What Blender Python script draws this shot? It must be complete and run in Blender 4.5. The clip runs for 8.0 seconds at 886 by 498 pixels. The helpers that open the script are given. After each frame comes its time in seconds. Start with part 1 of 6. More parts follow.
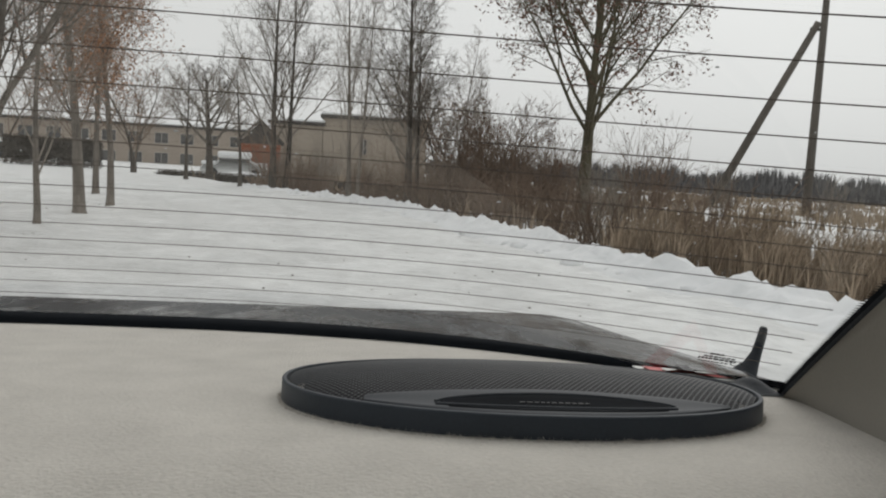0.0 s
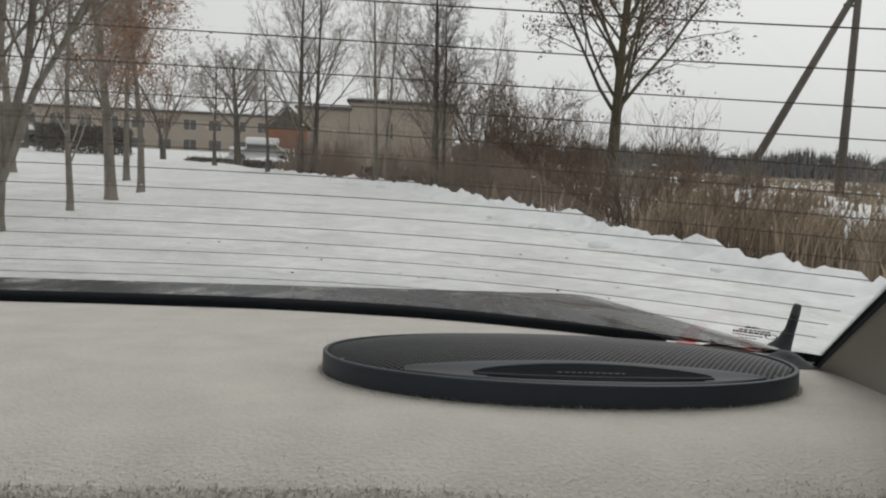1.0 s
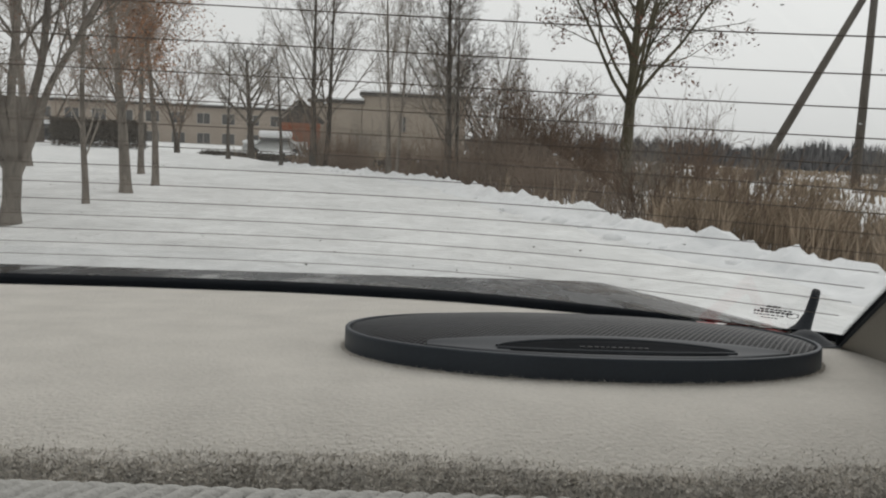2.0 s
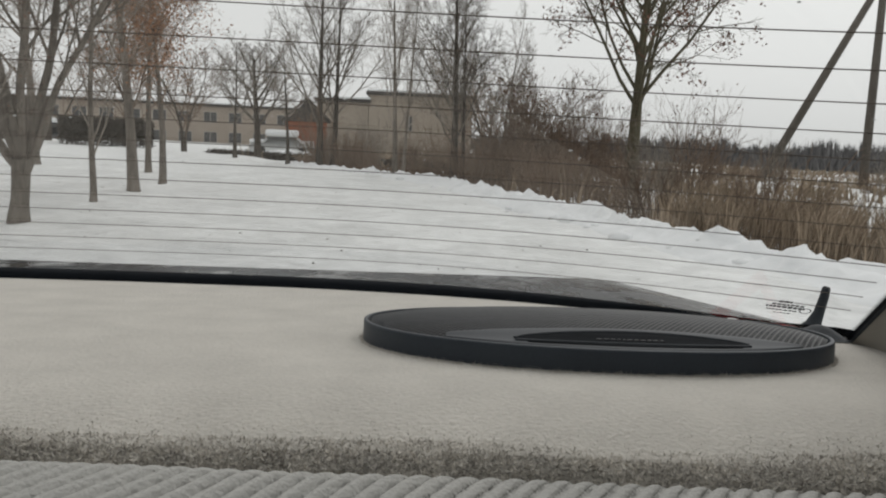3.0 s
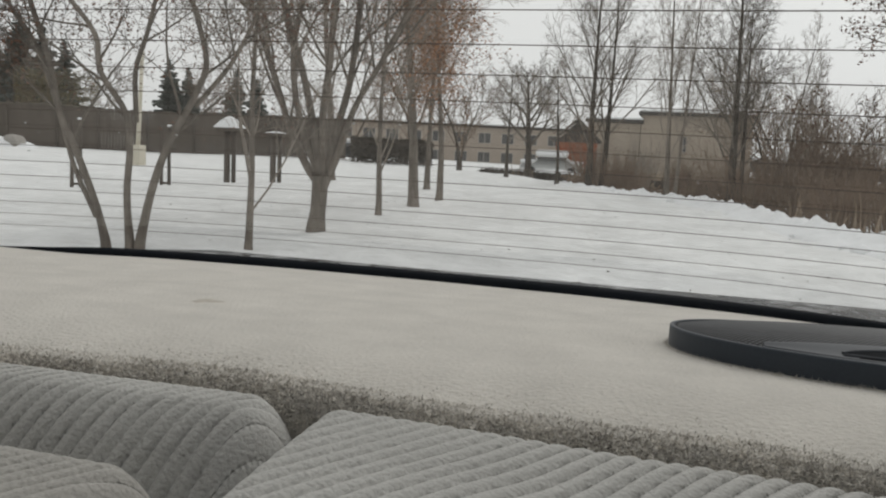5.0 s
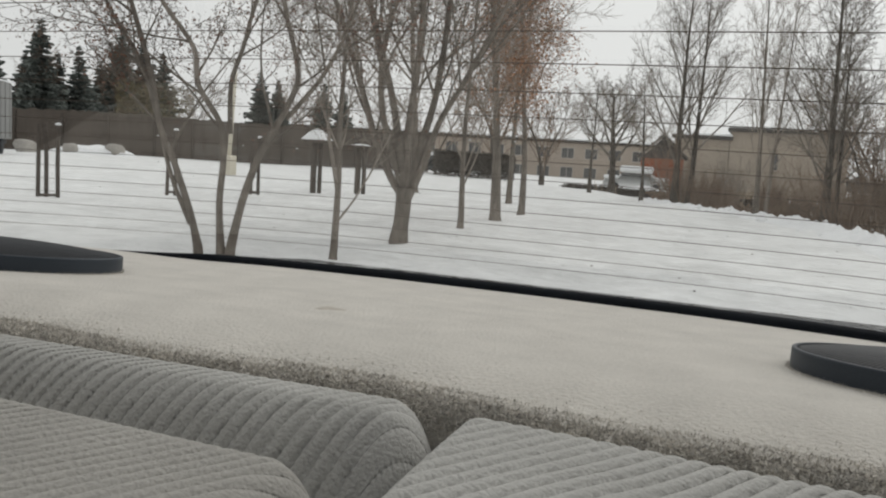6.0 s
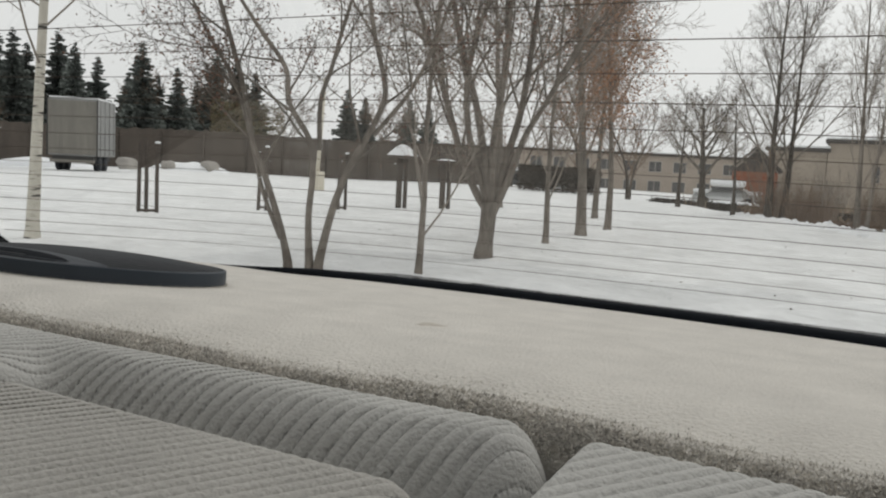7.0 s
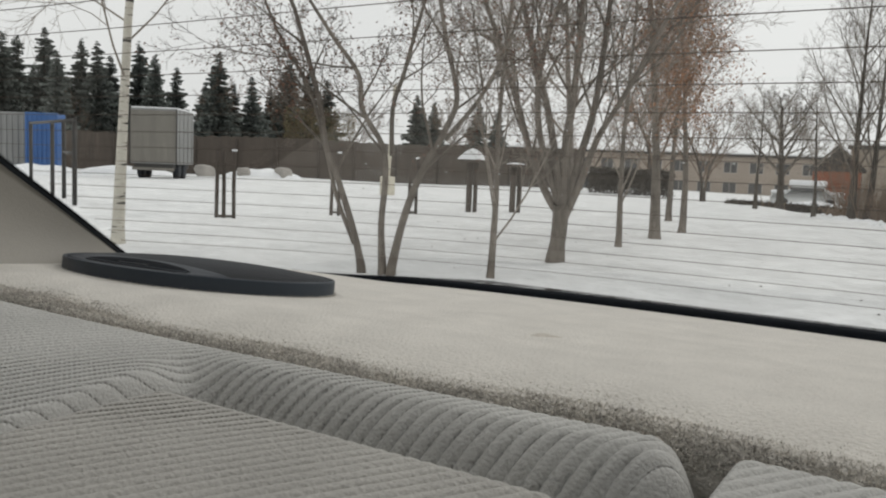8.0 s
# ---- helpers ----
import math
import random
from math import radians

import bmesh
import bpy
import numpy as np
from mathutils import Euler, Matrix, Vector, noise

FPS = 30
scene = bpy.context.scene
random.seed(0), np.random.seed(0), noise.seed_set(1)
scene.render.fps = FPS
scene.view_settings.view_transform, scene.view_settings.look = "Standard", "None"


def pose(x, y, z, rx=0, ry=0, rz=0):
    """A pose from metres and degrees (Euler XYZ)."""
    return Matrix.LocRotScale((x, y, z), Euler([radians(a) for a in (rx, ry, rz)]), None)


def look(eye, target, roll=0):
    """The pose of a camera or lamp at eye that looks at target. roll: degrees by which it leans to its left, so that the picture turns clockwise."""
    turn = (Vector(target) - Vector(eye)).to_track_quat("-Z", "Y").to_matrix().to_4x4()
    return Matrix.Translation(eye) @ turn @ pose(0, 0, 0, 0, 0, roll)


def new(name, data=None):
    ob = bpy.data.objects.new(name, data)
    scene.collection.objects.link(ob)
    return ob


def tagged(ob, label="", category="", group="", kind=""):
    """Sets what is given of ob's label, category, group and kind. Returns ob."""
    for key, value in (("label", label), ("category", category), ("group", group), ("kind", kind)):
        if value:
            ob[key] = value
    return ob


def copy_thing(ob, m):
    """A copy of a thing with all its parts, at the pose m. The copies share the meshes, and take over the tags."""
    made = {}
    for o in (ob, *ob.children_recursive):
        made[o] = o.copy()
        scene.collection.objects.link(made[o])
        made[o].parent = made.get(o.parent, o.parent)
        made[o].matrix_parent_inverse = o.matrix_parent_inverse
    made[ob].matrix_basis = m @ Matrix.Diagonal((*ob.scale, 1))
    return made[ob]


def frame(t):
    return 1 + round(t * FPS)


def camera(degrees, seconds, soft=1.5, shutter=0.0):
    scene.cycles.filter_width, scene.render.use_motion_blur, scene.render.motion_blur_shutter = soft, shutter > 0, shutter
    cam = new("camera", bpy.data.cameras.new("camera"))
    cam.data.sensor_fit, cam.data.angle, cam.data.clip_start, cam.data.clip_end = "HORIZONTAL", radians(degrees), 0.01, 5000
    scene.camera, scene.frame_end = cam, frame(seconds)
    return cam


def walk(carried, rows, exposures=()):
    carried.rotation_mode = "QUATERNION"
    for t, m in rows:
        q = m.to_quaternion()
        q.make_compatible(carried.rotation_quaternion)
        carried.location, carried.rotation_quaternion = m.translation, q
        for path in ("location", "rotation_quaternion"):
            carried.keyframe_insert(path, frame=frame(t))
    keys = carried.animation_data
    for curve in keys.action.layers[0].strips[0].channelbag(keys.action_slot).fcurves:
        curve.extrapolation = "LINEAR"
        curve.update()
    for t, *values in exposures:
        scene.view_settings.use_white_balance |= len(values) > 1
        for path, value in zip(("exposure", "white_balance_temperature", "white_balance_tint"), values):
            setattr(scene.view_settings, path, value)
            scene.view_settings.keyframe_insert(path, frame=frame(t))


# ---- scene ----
cam = camera(56.74, 8.0, soft=2.1)
PATH = [
    (0, (0.2353, 0.4214, 1.0584), (0.4459, 2.3996, 0.8519), 3.04),
    (0.5, (0.2350, 0.4203, 1.0561), (0.4301, 2.3974, 0.8257), 2.60),
    (1, (0.2305, 0.4154, 1.0545), (0.3768, 2.3945, 0.8058), 2.40),
    (1.5, (0.2291, 0.4155, 1.0501), (0.3523, 2.3946, 0.7894), 2.31),
    (3, (0.2206, 0.4073, 1.0450), (0.3218, 2.3866, 0.7761), 2.35),
    (3.5, (0.2212, 0.4078, 1.0439), (0.2956, 2.3873, 0.7682), 2.27),
    (4, (0.2175, 0.4051, 1.0394), (0.1865, 2.3823, 0.7399), 1.96),
    (4.5, (0.2121, 0.4066, 1.0400), (-0.0683, 2.3685, 0.7704), 2.52),
    (5, (0.2008, 0.3952, 1.0360), (-0.3322, 2.3069, 0.7883), 2.69),
    (6.5, (0.1809, 0.3784, 1.0366), (-0.5984, 2.2079, 0.8231), 3.51),
    (7, (0.1727, 0.3822, 1.0356), (-0.7355, 2.1528, 0.8346), 3.05),
    (7.5, (0.1535, 0.3657, 1.0386), (-0.8910, 2.0602, 0.8445), 2.60),
    (8, (0.1528, 0.3657, 1.0391), (-0.9022, 2.0531, 0.8394), 2.37),
]
walk(cam, [(t, look(eye, target, roll)) for t, eye, target, roll in PATH],
     [(0.0, 0.06), (3.5, 0.10), (4.5, 0.12), (6.5, 0.25), (8.0, 0.29)])

# ---------------------------------------------------------------- light
world = bpy.data.worlds.new("overcast")
scene.world = world
world.use_nodes = True
_n, _l = world.node_tree.nodes, world.node_tree.links
_n.clear()
sky = _n.new("ShaderNodeTexSky")
sky.sky_type, sky.sun_disc = "NISHITA", False
sky.sun_elevation, sky.sun_rotation = radians(38), radians(25)
sky.air_density, sky.dust_density, sky.ozone_density = 2.0, 6.0, 1.0
grey = _n.new("ShaderNodeHueSaturation")
grey.inputs["Saturation"].default_value = 0.06
veil = _n.new("ShaderNodeMix")
veil.data_type = "RGBA"
veil.inputs["Factor"].default_value = 0.90
veil.inputs["B"].default_value = (7.4, 7.4, 7.28, 1)
back = _n.new("ShaderNodeBackground")
back.inputs["Strength"].default_value = 0.105
out = _n.new("ShaderNodeOutputWorld")
_l.new(sky.outputs[0], grey.inputs["Color"])
_l.new(grey.outputs[0], veil.inputs["A"])
_l.new(veil.outputs["Result"], back.inputs["Color"])
_l.new(back.outputs[0], out.inputs[0])

sun_data = bpy.data.lights.new("sun", "SUN")
sun_data.energy, sun_data.angle, sun_data.color = 0.6, radians(40), (1.0, 0.97, 0.93)
sun = new("sun", sun_data)
sun.matrix_world = look((12, 26, 24), (0, 0, 0))


# ---------------------------------------------------------------- materials
RIB = 0.0056  # from rib to rib of the seat cloth


def material(name, color, rough=0.6, metal=0.0, var=0.25, scale=8.0, fine=60.0, bump=0.2, dist=0.002,
             dark=None, spec=0.5, coords="Object", rand=0.0, stretch=(1, 1, 1), coat=0.0, sheen=0.0):
    """A surface with two scales of colour change and fine relief."""
    m = bpy.data.materials.new(name)
    m.use_nodes = True
    n, l = m.node_tree.nodes, m.node_tree.links
    b = n["Principled BSDF"]
    tc = n.new("ShaderNodeTexCoord")
    mp = n.new("ShaderNodeMapping")
    mp.inputs["Scale"].default_value = stretch
    l.new(tc.outputs[coords], mp.inputs[0])
    big, small = n.new("ShaderNodeTexNoise"), n.new("ShaderNodeTexNoise")
    big.inputs["Scale"].default_value, big.inputs["Detail"].default_value = scale, 5
    small.inputs["Scale"].default_value, small.inputs["Detail"].default_value = fine, 4
    for t in (big, small):
        l.new(mp.outputs[0], t.inputs["Vector"])
    mix = n.new("ShaderNodeMix")
    mix.data_type = "RGBA"
    d = dark or tuple(c * (1 - var) for c in color)
    mix.inputs["A"].default_value, mix.inputs["B"].default_value = (*d, 1), (*[min(1, c * (1 + var * 0.5)) for c in color], 1)
    add = n.new("ShaderNodeMath")
    add.operation = "MULTIPLY_ADD"
    add.inputs[1].default_value = 0.45
    half = n.new("ShaderNodeMath")
    half.operation = "MULTIPLY"
    half.inputs[1].default_value = 0.55
    l.new(big.outputs[0], half.inputs[0])
    l.new(small.outputs[0], add.inputs[0])
    l.new(half.outputs[0], add.inputs[2])
    ramp = n.new("ShaderNodeMapRange")
    ramp.inputs["From Min"].default_value, ramp.inputs["From Max"].default_value = 0.3, 0.7
    l.new(add.outputs[0], ramp.inputs[0])
    l.new(ramp.outputs[0], mix.inputs["Factor"])
    col = mix.outputs["Result"]
    if rand:
        info, hsv, mr = n.new("ShaderNodeObjectInfo"), n.new("ShaderNodeHueSaturation"), n.new("ShaderNodeMapRange")
        mr.inputs["To Min"].default_value, mr.inputs["To Max"].default_value = 1 - rand, 1 + rand
        l.new(info.outputs["Random"], mr.inputs[0])
        l.new(mr.outputs[0], hsv.inputs["Value"])
        l.new(col, hsv.inputs["Color"])
        col = hsv.outputs[0]
    l.new(col, b.inputs["Base Color"])
    b.inputs["Roughness"].default_value, b.inputs["Metallic"].default_value = rough, metal
    b.inputs["Specular IOR Level"].default_value = spec
    b.inputs["Coat Weight"].default_value = coat
    b.inputs["Coat Roughness"].default_value = 0.06
    b.inputs["Sheen Weight"].default_value = sheen
    if bump:
        bp = n.new("ShaderNodeBump")
        bp.inputs["Strength"].default_value, bp.inputs["Distance"].default_value = bump, dist
        l.new(small.outputs[0], bp.inputs["Height"])
        l.new(bp.outputs[0], b.inputs["Normal"])
    return m


def glass_material(name, tint, gloss=1.0):
    m = bpy.data.materials.new(name)
    m.use_nodes = True
    n, l = m.node_tree.nodes, m.node_tree.links
    n.remove(n["Principled BSDF"])
    tr, gl, mx, fr = (n.new("ShaderNode" + k) for k in ("BsdfTransparent", "BsdfGlossy", "MixShader", "Fresnel"))
    tr.inputs[0].default_value = (*tint, 1)
    gl.inputs["Roughness"].default_value = 0.0
    gl.inputs["Color"].default_value = (gloss, gloss, gloss, 1)
    fr.inputs[0].default_value = 1.47
    l.new(fr.outputs[0], mx.inputs[0])
    l.new(tr.outputs[0], mx.inputs[1])
    l.new(gl.outputs[0], mx.inputs[2])
    l.new(mx.outputs[0], n["Material Output"].inputs[0])
    return m


M_CARPET = material("beige_felt", (0.575, 0.544, 0.495), 0.95, var=0.19, scale=30, fine=560, bump=0.7, dist=0.0019, spec=0.1, sheen=0.25)
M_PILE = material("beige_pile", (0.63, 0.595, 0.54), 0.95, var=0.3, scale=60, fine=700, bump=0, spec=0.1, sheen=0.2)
M_SEAT = material("grey_ribbed_velour", (0.43, 0.422, 0.401), 0.92, var=0.16, scale=18, fine=700, bump=0.75, dist=0.0008, spec=0.10, sheen=0.03)
M_ARM = material("warm_grey_ribbed_velour", (0.37, 0.357, 0.331), 0.92, var=0.16, scale=18, fine=700, bump=0.75, dist=0.0008, spec=0.10, sheen=0.03)
M_TRIM = material("beige_vinyl", (0.285, 0.268, 0.238), 0.62, var=0.08, scale=6, fine=700, bump=0.35, dist=0.0006, spec=0.35)
M_ROOF = material("headliner_cloth", (0.22, 0.215, 0.20), 0.95, var=0.08, scale=6, fine=400, bump=0.3, spec=0.1)
M_BLACKPLASTIC = material("black_plastic", (0.028, 0.036, 0.047), 0.5, var=0.25, scale=14, fine=900, bump=0.25, dist=0.0003, spec=0.32)
M_TRIMPLASTIC = material("grey_black_plastic", (0.045, 0.050, 0.058), 0.6, var=0.2, scale=20, fine=900, bump=0.12, dist=0.0003, spec=0.3)
M_BADGE = material("matt_black_plate", (0.012, 0.0135, 0.016), 0.7, var=0.3, scale=40, fine=400, bump=0.1, dist=0.0002, spec=0.02)
M_GRILLE = material("black_steel_mesh", (0.020, 0.022, 0.026), 0.5, metal=0.0, var=0.2, scale=30, fine=300, bump=0, spec=0.3)
M_VOID = material("deep_black", (0.004, 0.004, 0.005), 0.9, var=0.1, bump=0, spec=0.05)
M_LETTER = material("dull_silver_print", (0.04, 0.04, 0.043), 0.4, metal=0.3, var=0.1, bump=0)
M_RUBBER = material("black_rubber", (0.024, 0.028, 0.034), 0.6, var=0.3, scale=30, fine=300, bump=0.2, spec=0.3)
M_SEAL = material("matt_black_rubber", (0.010, 0.012, 0.015), 0.9, var=0.3, scale=30, fine=300, bump=0.1, spec=0.06)
M_FRIT = material("black_enamel", (0.012, 0.015, 0.019), 0.6, var=0.2, scale=30, bump=0, spec=0.1)
M_PAINT = material("dark_wet_paint", (0.012, 0.0165, 0.021), 0.3, var=0.5, scale=9, fine=70, bump=0.12, dist=0.0004, spec=0.4, coat=0.0)
M_LINE = material("heating_wire", (0.10, 0.08, 0.065), 0.6, var=0.2, scale=10, bump=0, spec=0.3)
M_INK = material("dark_print", (0.05, 0.05, 0.055), 0.6, var=0.2, scale=90, bump=0)
M_CARDWHITE = material("white_card", (0.72, 0.72, 0.70), 0.45, var=0.06, scale=14, fine=200, bump=0.05)
M_CARDRED = material("red_print", (0.50, 0.045, 0.04), 0.4, var=0.12, scale=14, fine=200, bump=0.05)
M_GLASS = glass_material("window_glass", (0.885, 0.9, 0.9), 0.6)
M_CLEAR = bpy.data.materials.new("clear_pane_face")
M_CLEAR.use_nodes = True
_t = M_CLEAR.node_tree.nodes.new("ShaderNodeBsdfTransparent")
M_CLEAR.node_tree.links.new(_t.outputs[0], M_CLEAR.node_tree.nodes["Material Output"].inputs[0])
M_SNOW = material("snow", (0.79, 0.795, 0.79), 0.75, var=0.25, scale=0.9, fine=4, bump=0.9, dist=0.09, spec=0.25, coords="Object")
M_SNOWCAP = material("snow_cap", (0.82, 0.83, 0.84), 0.75, var=0.05, scale=2, fine=14, bump=0.4, dist=0.02, spec=0.25)
M_DROP = material("dried_speck", (0.55, 0.56, 0.56), 0.4, var=0.3, scale=100, bump=0)
M_DEBRIS = material("dark_litter", (0.10, 0.085, 0.07), 0.9, var=0.4, scale=20, bump=0)
M_BARK = material("grey_bark", (0.205, 0.18, 0.155), 0.95, var=0.62, scale=3.5, fine=22, bump=0.7, dist=0.02, spec=0.15, stretch=(1, 1, 0.3), rand=0.15)
M_BARKDARK = material("dark_bark", (0.095, 0.084, 0.072), 0.95, var=0.4, scale=2.5, fine=30, bump=0.5, dist=0.02, spec=0.15, stretch=(1, 1, 0.3), rand=0.2)
M_BARKGREEN = material("mossy_bark", (0.14, 0.128, 0.088), 0.95, var=0.5, scale=1.6, fine=24, bump=0.7, dist=0.02, spec=0.15, stretch=(1, 1, 0.3), rand=0.12)
M_TWIG = material("thin_twigs", (0.27, 0.238, 0.205), 0.95, var=0.3, scale=3, fine=20, bump=0, spec=0.1, rand=0.15)
M_TWIGRED = material("reddish_twigs", (0.21, 0.158, 0.122), 0.95, var=0.3, scale=3, fine=20, bump=0, spec=0.1, rand=0.2)
M_SEED = material("dry_seed_bunches", (0.19, 0.11, 0.082), 0.95, var=0.45, scale=4, fine=20, bump=0, spec=0.1)
M_RUST = material("rust_leaves", (0.35, 0.185, 0.108), 0.9, var=0.4, scale=3, fine=20, bump=0, spec=0.15)
M_OLIVE = material("olive_bush", (0.20, 0.172, 0.105), 0.95, var=0.4, scale=1.2, fine=9, bump=0, spec=0.1)
M_REED = material("dry_reed", (0.32, 0.255, 0.19), 0.95, var=0.45, scale=1.2, fine=9, bump=0, spec=0.1)
# needles far paler and greyer than spruce green, standing in for haze
M_NEEDLE = material("hazed_needles", (0.15, 0.166, 0.152), 0.95, var=0.5, scale=1.0, fine=8, bump=0, spec=0.1, rand=0.25)
# woods' grey is lightened: distance haze put into the colour
M_WOODS = material("hazed_far_woods", (0.15, 0.146, 0.146), 1.0, var=0.3, scale=0.1, fine=1, bump=0, spec=0.05)
M_PLASTER = material("tan_plaster", (0.38, 0.325, 0.275), 0.9, var=0.16, scale=0.5, fine=4, bump=0.3, dist=0.02, spec=0.2)
M_BEIGE = material("beige_render", (0.33, 0.285, 0.235), 0.9, var=0.2, scale=0.4, fine=4, bump=0.3, dist=0.02, spec=0.2)
M_BRICKRED = material("orange_brick", (0.30, 0.112, 0.066), 0.9, var=0.25, scale=1.2, fine=9, bump=0.4, dist=0.02, spec=0.2)
M_ROOFDARK = material("dark_roofing", (0.07, 0.065, 0.06), 0.9, var=0.3, scale=1.2, fine=10, bump=0.3, dist=0.02)
M_PANE = material("far_window_pane", (0.10, 0.10, 0.10), 0.15, var=0.3, scale=1, bump=0)
M_FRAME = material("white_window_frame", (0.45, 0.42, 0.38), 0.6, var=0.1, scale=4, bump=0)
M_TARP = material("grey_tarpaulin", (0.19, 0.178, 0.155), 0.6, var=0.22, scale=1.1, fine=6, bump=0.3, dist=0.02, stretch=(3, 3, 0.4))
M_TARPLIGHT = material("light_grey_panel", (0.26, 0.262, 0.255), 0.5, var=0.3, scale=1.1, fine=6, bump=0.1, dist=0.01, stretch=(3, 3, 0.3))
M_BLUE = material("blue_steel", (0.035, 0.12, 0.33), 0.5, var=0.25, scale=1.5, fine=10, bump=0.1, dist=0.01)
M_STEEL = material("dark_steel", (0.05, 0.048, 0.045), 0.6, metal=0.2, var=0.3, scale=6, bump=0.1, rand=0.15)
M_WOOD = material("weathered_wood", (0.085, 0.07, 0.058), 0.9, var=0.4, scale=3, fine=30, bump=0.5, dist=0.006, stretch=(1, 1, 0.15), rand=0.25)
M_CONCRETE = material("concrete", (0.36, 0.34, 0.31), 0.9, var=0.25, scale=2, fine=14, bump=0.4, dist=0.01)
M_POLEWOOD = material("pole_wood", (0.105, 0.092, 0.078), 0.9, var=0.3, scale=1.2, fine=9, bump=0.4, dist=0.01, stretch=(1, 1, 0.1))
M_CREAM = material("cream_paint", (0.60, 0.56, 0.46), 0.6, var=0.12, scale=3, fine=20, bump=0.1)
M_CARDARK = material("dark_car_paint", (0.03, 0.032, 0.036), 0.25, var=0.2, scale=3, bump=0, coat=0.5)
M_WHITECAR = material("pale_car_paint", (0.6, 0.61, 0.6), 0.35, var=0.08, scale=3, bump=0)


def birch_material():
    m = material("birch_bark", (0.56, 0.53, 0.46), 0.85, var=0.18, scale=3, fine=25, bump=0.3, dist=0.008)
    n, l = m.node_tree.nodes, m.node_tree.links
    b = n["Principled BSDF"]
    src = b.inputs["Base Color"].links[0].from_socket
    tc, mp, ns = n.new("ShaderNodeTexCoord"), n.new("ShaderNodeMapping"), n.new("ShaderNodeTexNoise")
    mp.inputs["Scale"].default_value = (4, 4, 26)
    ns.inputs["Scale"].default_value, ns.inputs["Detail"].default_value = 0.7, 3
    rp, mx = n.new("ShaderNodeMapRange"), n.new("ShaderNodeMix")
    rp.inputs["From Min"].default_value, rp.inputs["From Max"].default_value = 0.56, 0.63
    mx.data_type = "RGBA"
    mx.inputs["B"].default_value = (0.05, 0.045, 0.04, 1)
    l.new(tc.outputs["Object"], mp.inputs[0])
    l.new(mp.outputs[0], ns.inputs["Vector"])
    l.new(ns.outputs[0], rp.inputs[0])
    l.new(rp.outputs[0], mx.inputs["Factor"])
    l.new(src, mx.inputs["A"])
    l.new(mx.outputs["Result"], b.inputs["Base Color"])
    return m


M_BIRCH = birch_material()


def vary_by_island(m, low, high):
    """Each loose piece of the mesh a little lighter or darker."""
    n, l = m.node_tree.nodes, m.node_tree.links
    b = n["Principled BSDF"]
    src = b.inputs["Base Color"].links[0].from_socket
    geo, mr, hsv = n.new("ShaderNodeNewGeometry"), n.new("ShaderNodeMapRange"), n.new("ShaderNodeHueSaturation")
    mr.inputs["To Min"].default_value, mr.inputs["To Max"].default_value = low, high
    l.new(geo.outputs["Random Per Island"], mr.inputs[0])
    l.new(mr.outputs[0], hsv.inputs["Value"])
    l.new(src, hsv.inputs["Color"])
    l.new(hsv.outputs[0], b.inputs["Base Color"])


def smudge(m, scale, low, high):
    """Wet and dried patches: the gloss changes from place to place."""
    n, l = m.node_tree.nodes, m.node_tree.links
    tc, mp, ns, mr = n.new("ShaderNodeTexCoord"), n.new("ShaderNodeMapping"), n.new("ShaderNodeTexNoise"), n.new("ShaderNodeMapRange")
    mp.inputs["Scale"].default_value = (2.6, 0.6, 1)
    ns.inputs["Scale"].default_value, ns.inputs["Detail"].default_value = scale, 6
    mr.inputs["From Min"].default_value, mr.inputs["From Max"].default_value = 0.43, 0.60
    mr.inputs["To Min"].default_value, mr.inputs["To Max"].default_value = low, high
    l.new(tc.outputs["Object"], mp.inputs[0])
    l.new(mp.outputs[0], ns.inputs["Vector"])
    l.new(ns.outputs[0], mr.inputs[0])
    l.new(mr.outputs[0], n["Principled BSDF"].inputs["Roughness"])


def weave(m, scale, dist):
    """Small woven cells over the cloth's fine relief."""
    n, l = m.node_tree.nodes, m.node_tree.links
    b = n["Principled BSDF"]
    src = b.inputs["Normal"].links[0].from_socket
    tc, vo, bp = n.new("ShaderNodeTexCoord"), n.new("ShaderNodeTexVoronoi"), n.new("ShaderNodeBump")
    vo.inputs["Scale"].default_value = scale
    bp.inputs["Strength"].default_value, bp.inputs["Distance"].default_value = 0.8, dist
    bp.invert = True
    l.new(tc.outputs["Object"], vo.inputs["Vector"])
    l.new(vo.outputs["Distance"], bp.inputs["Height"])
    l.new(src, bp.inputs["Normal"])
    l.new(bp.outputs[0], b.inputs["Normal"])


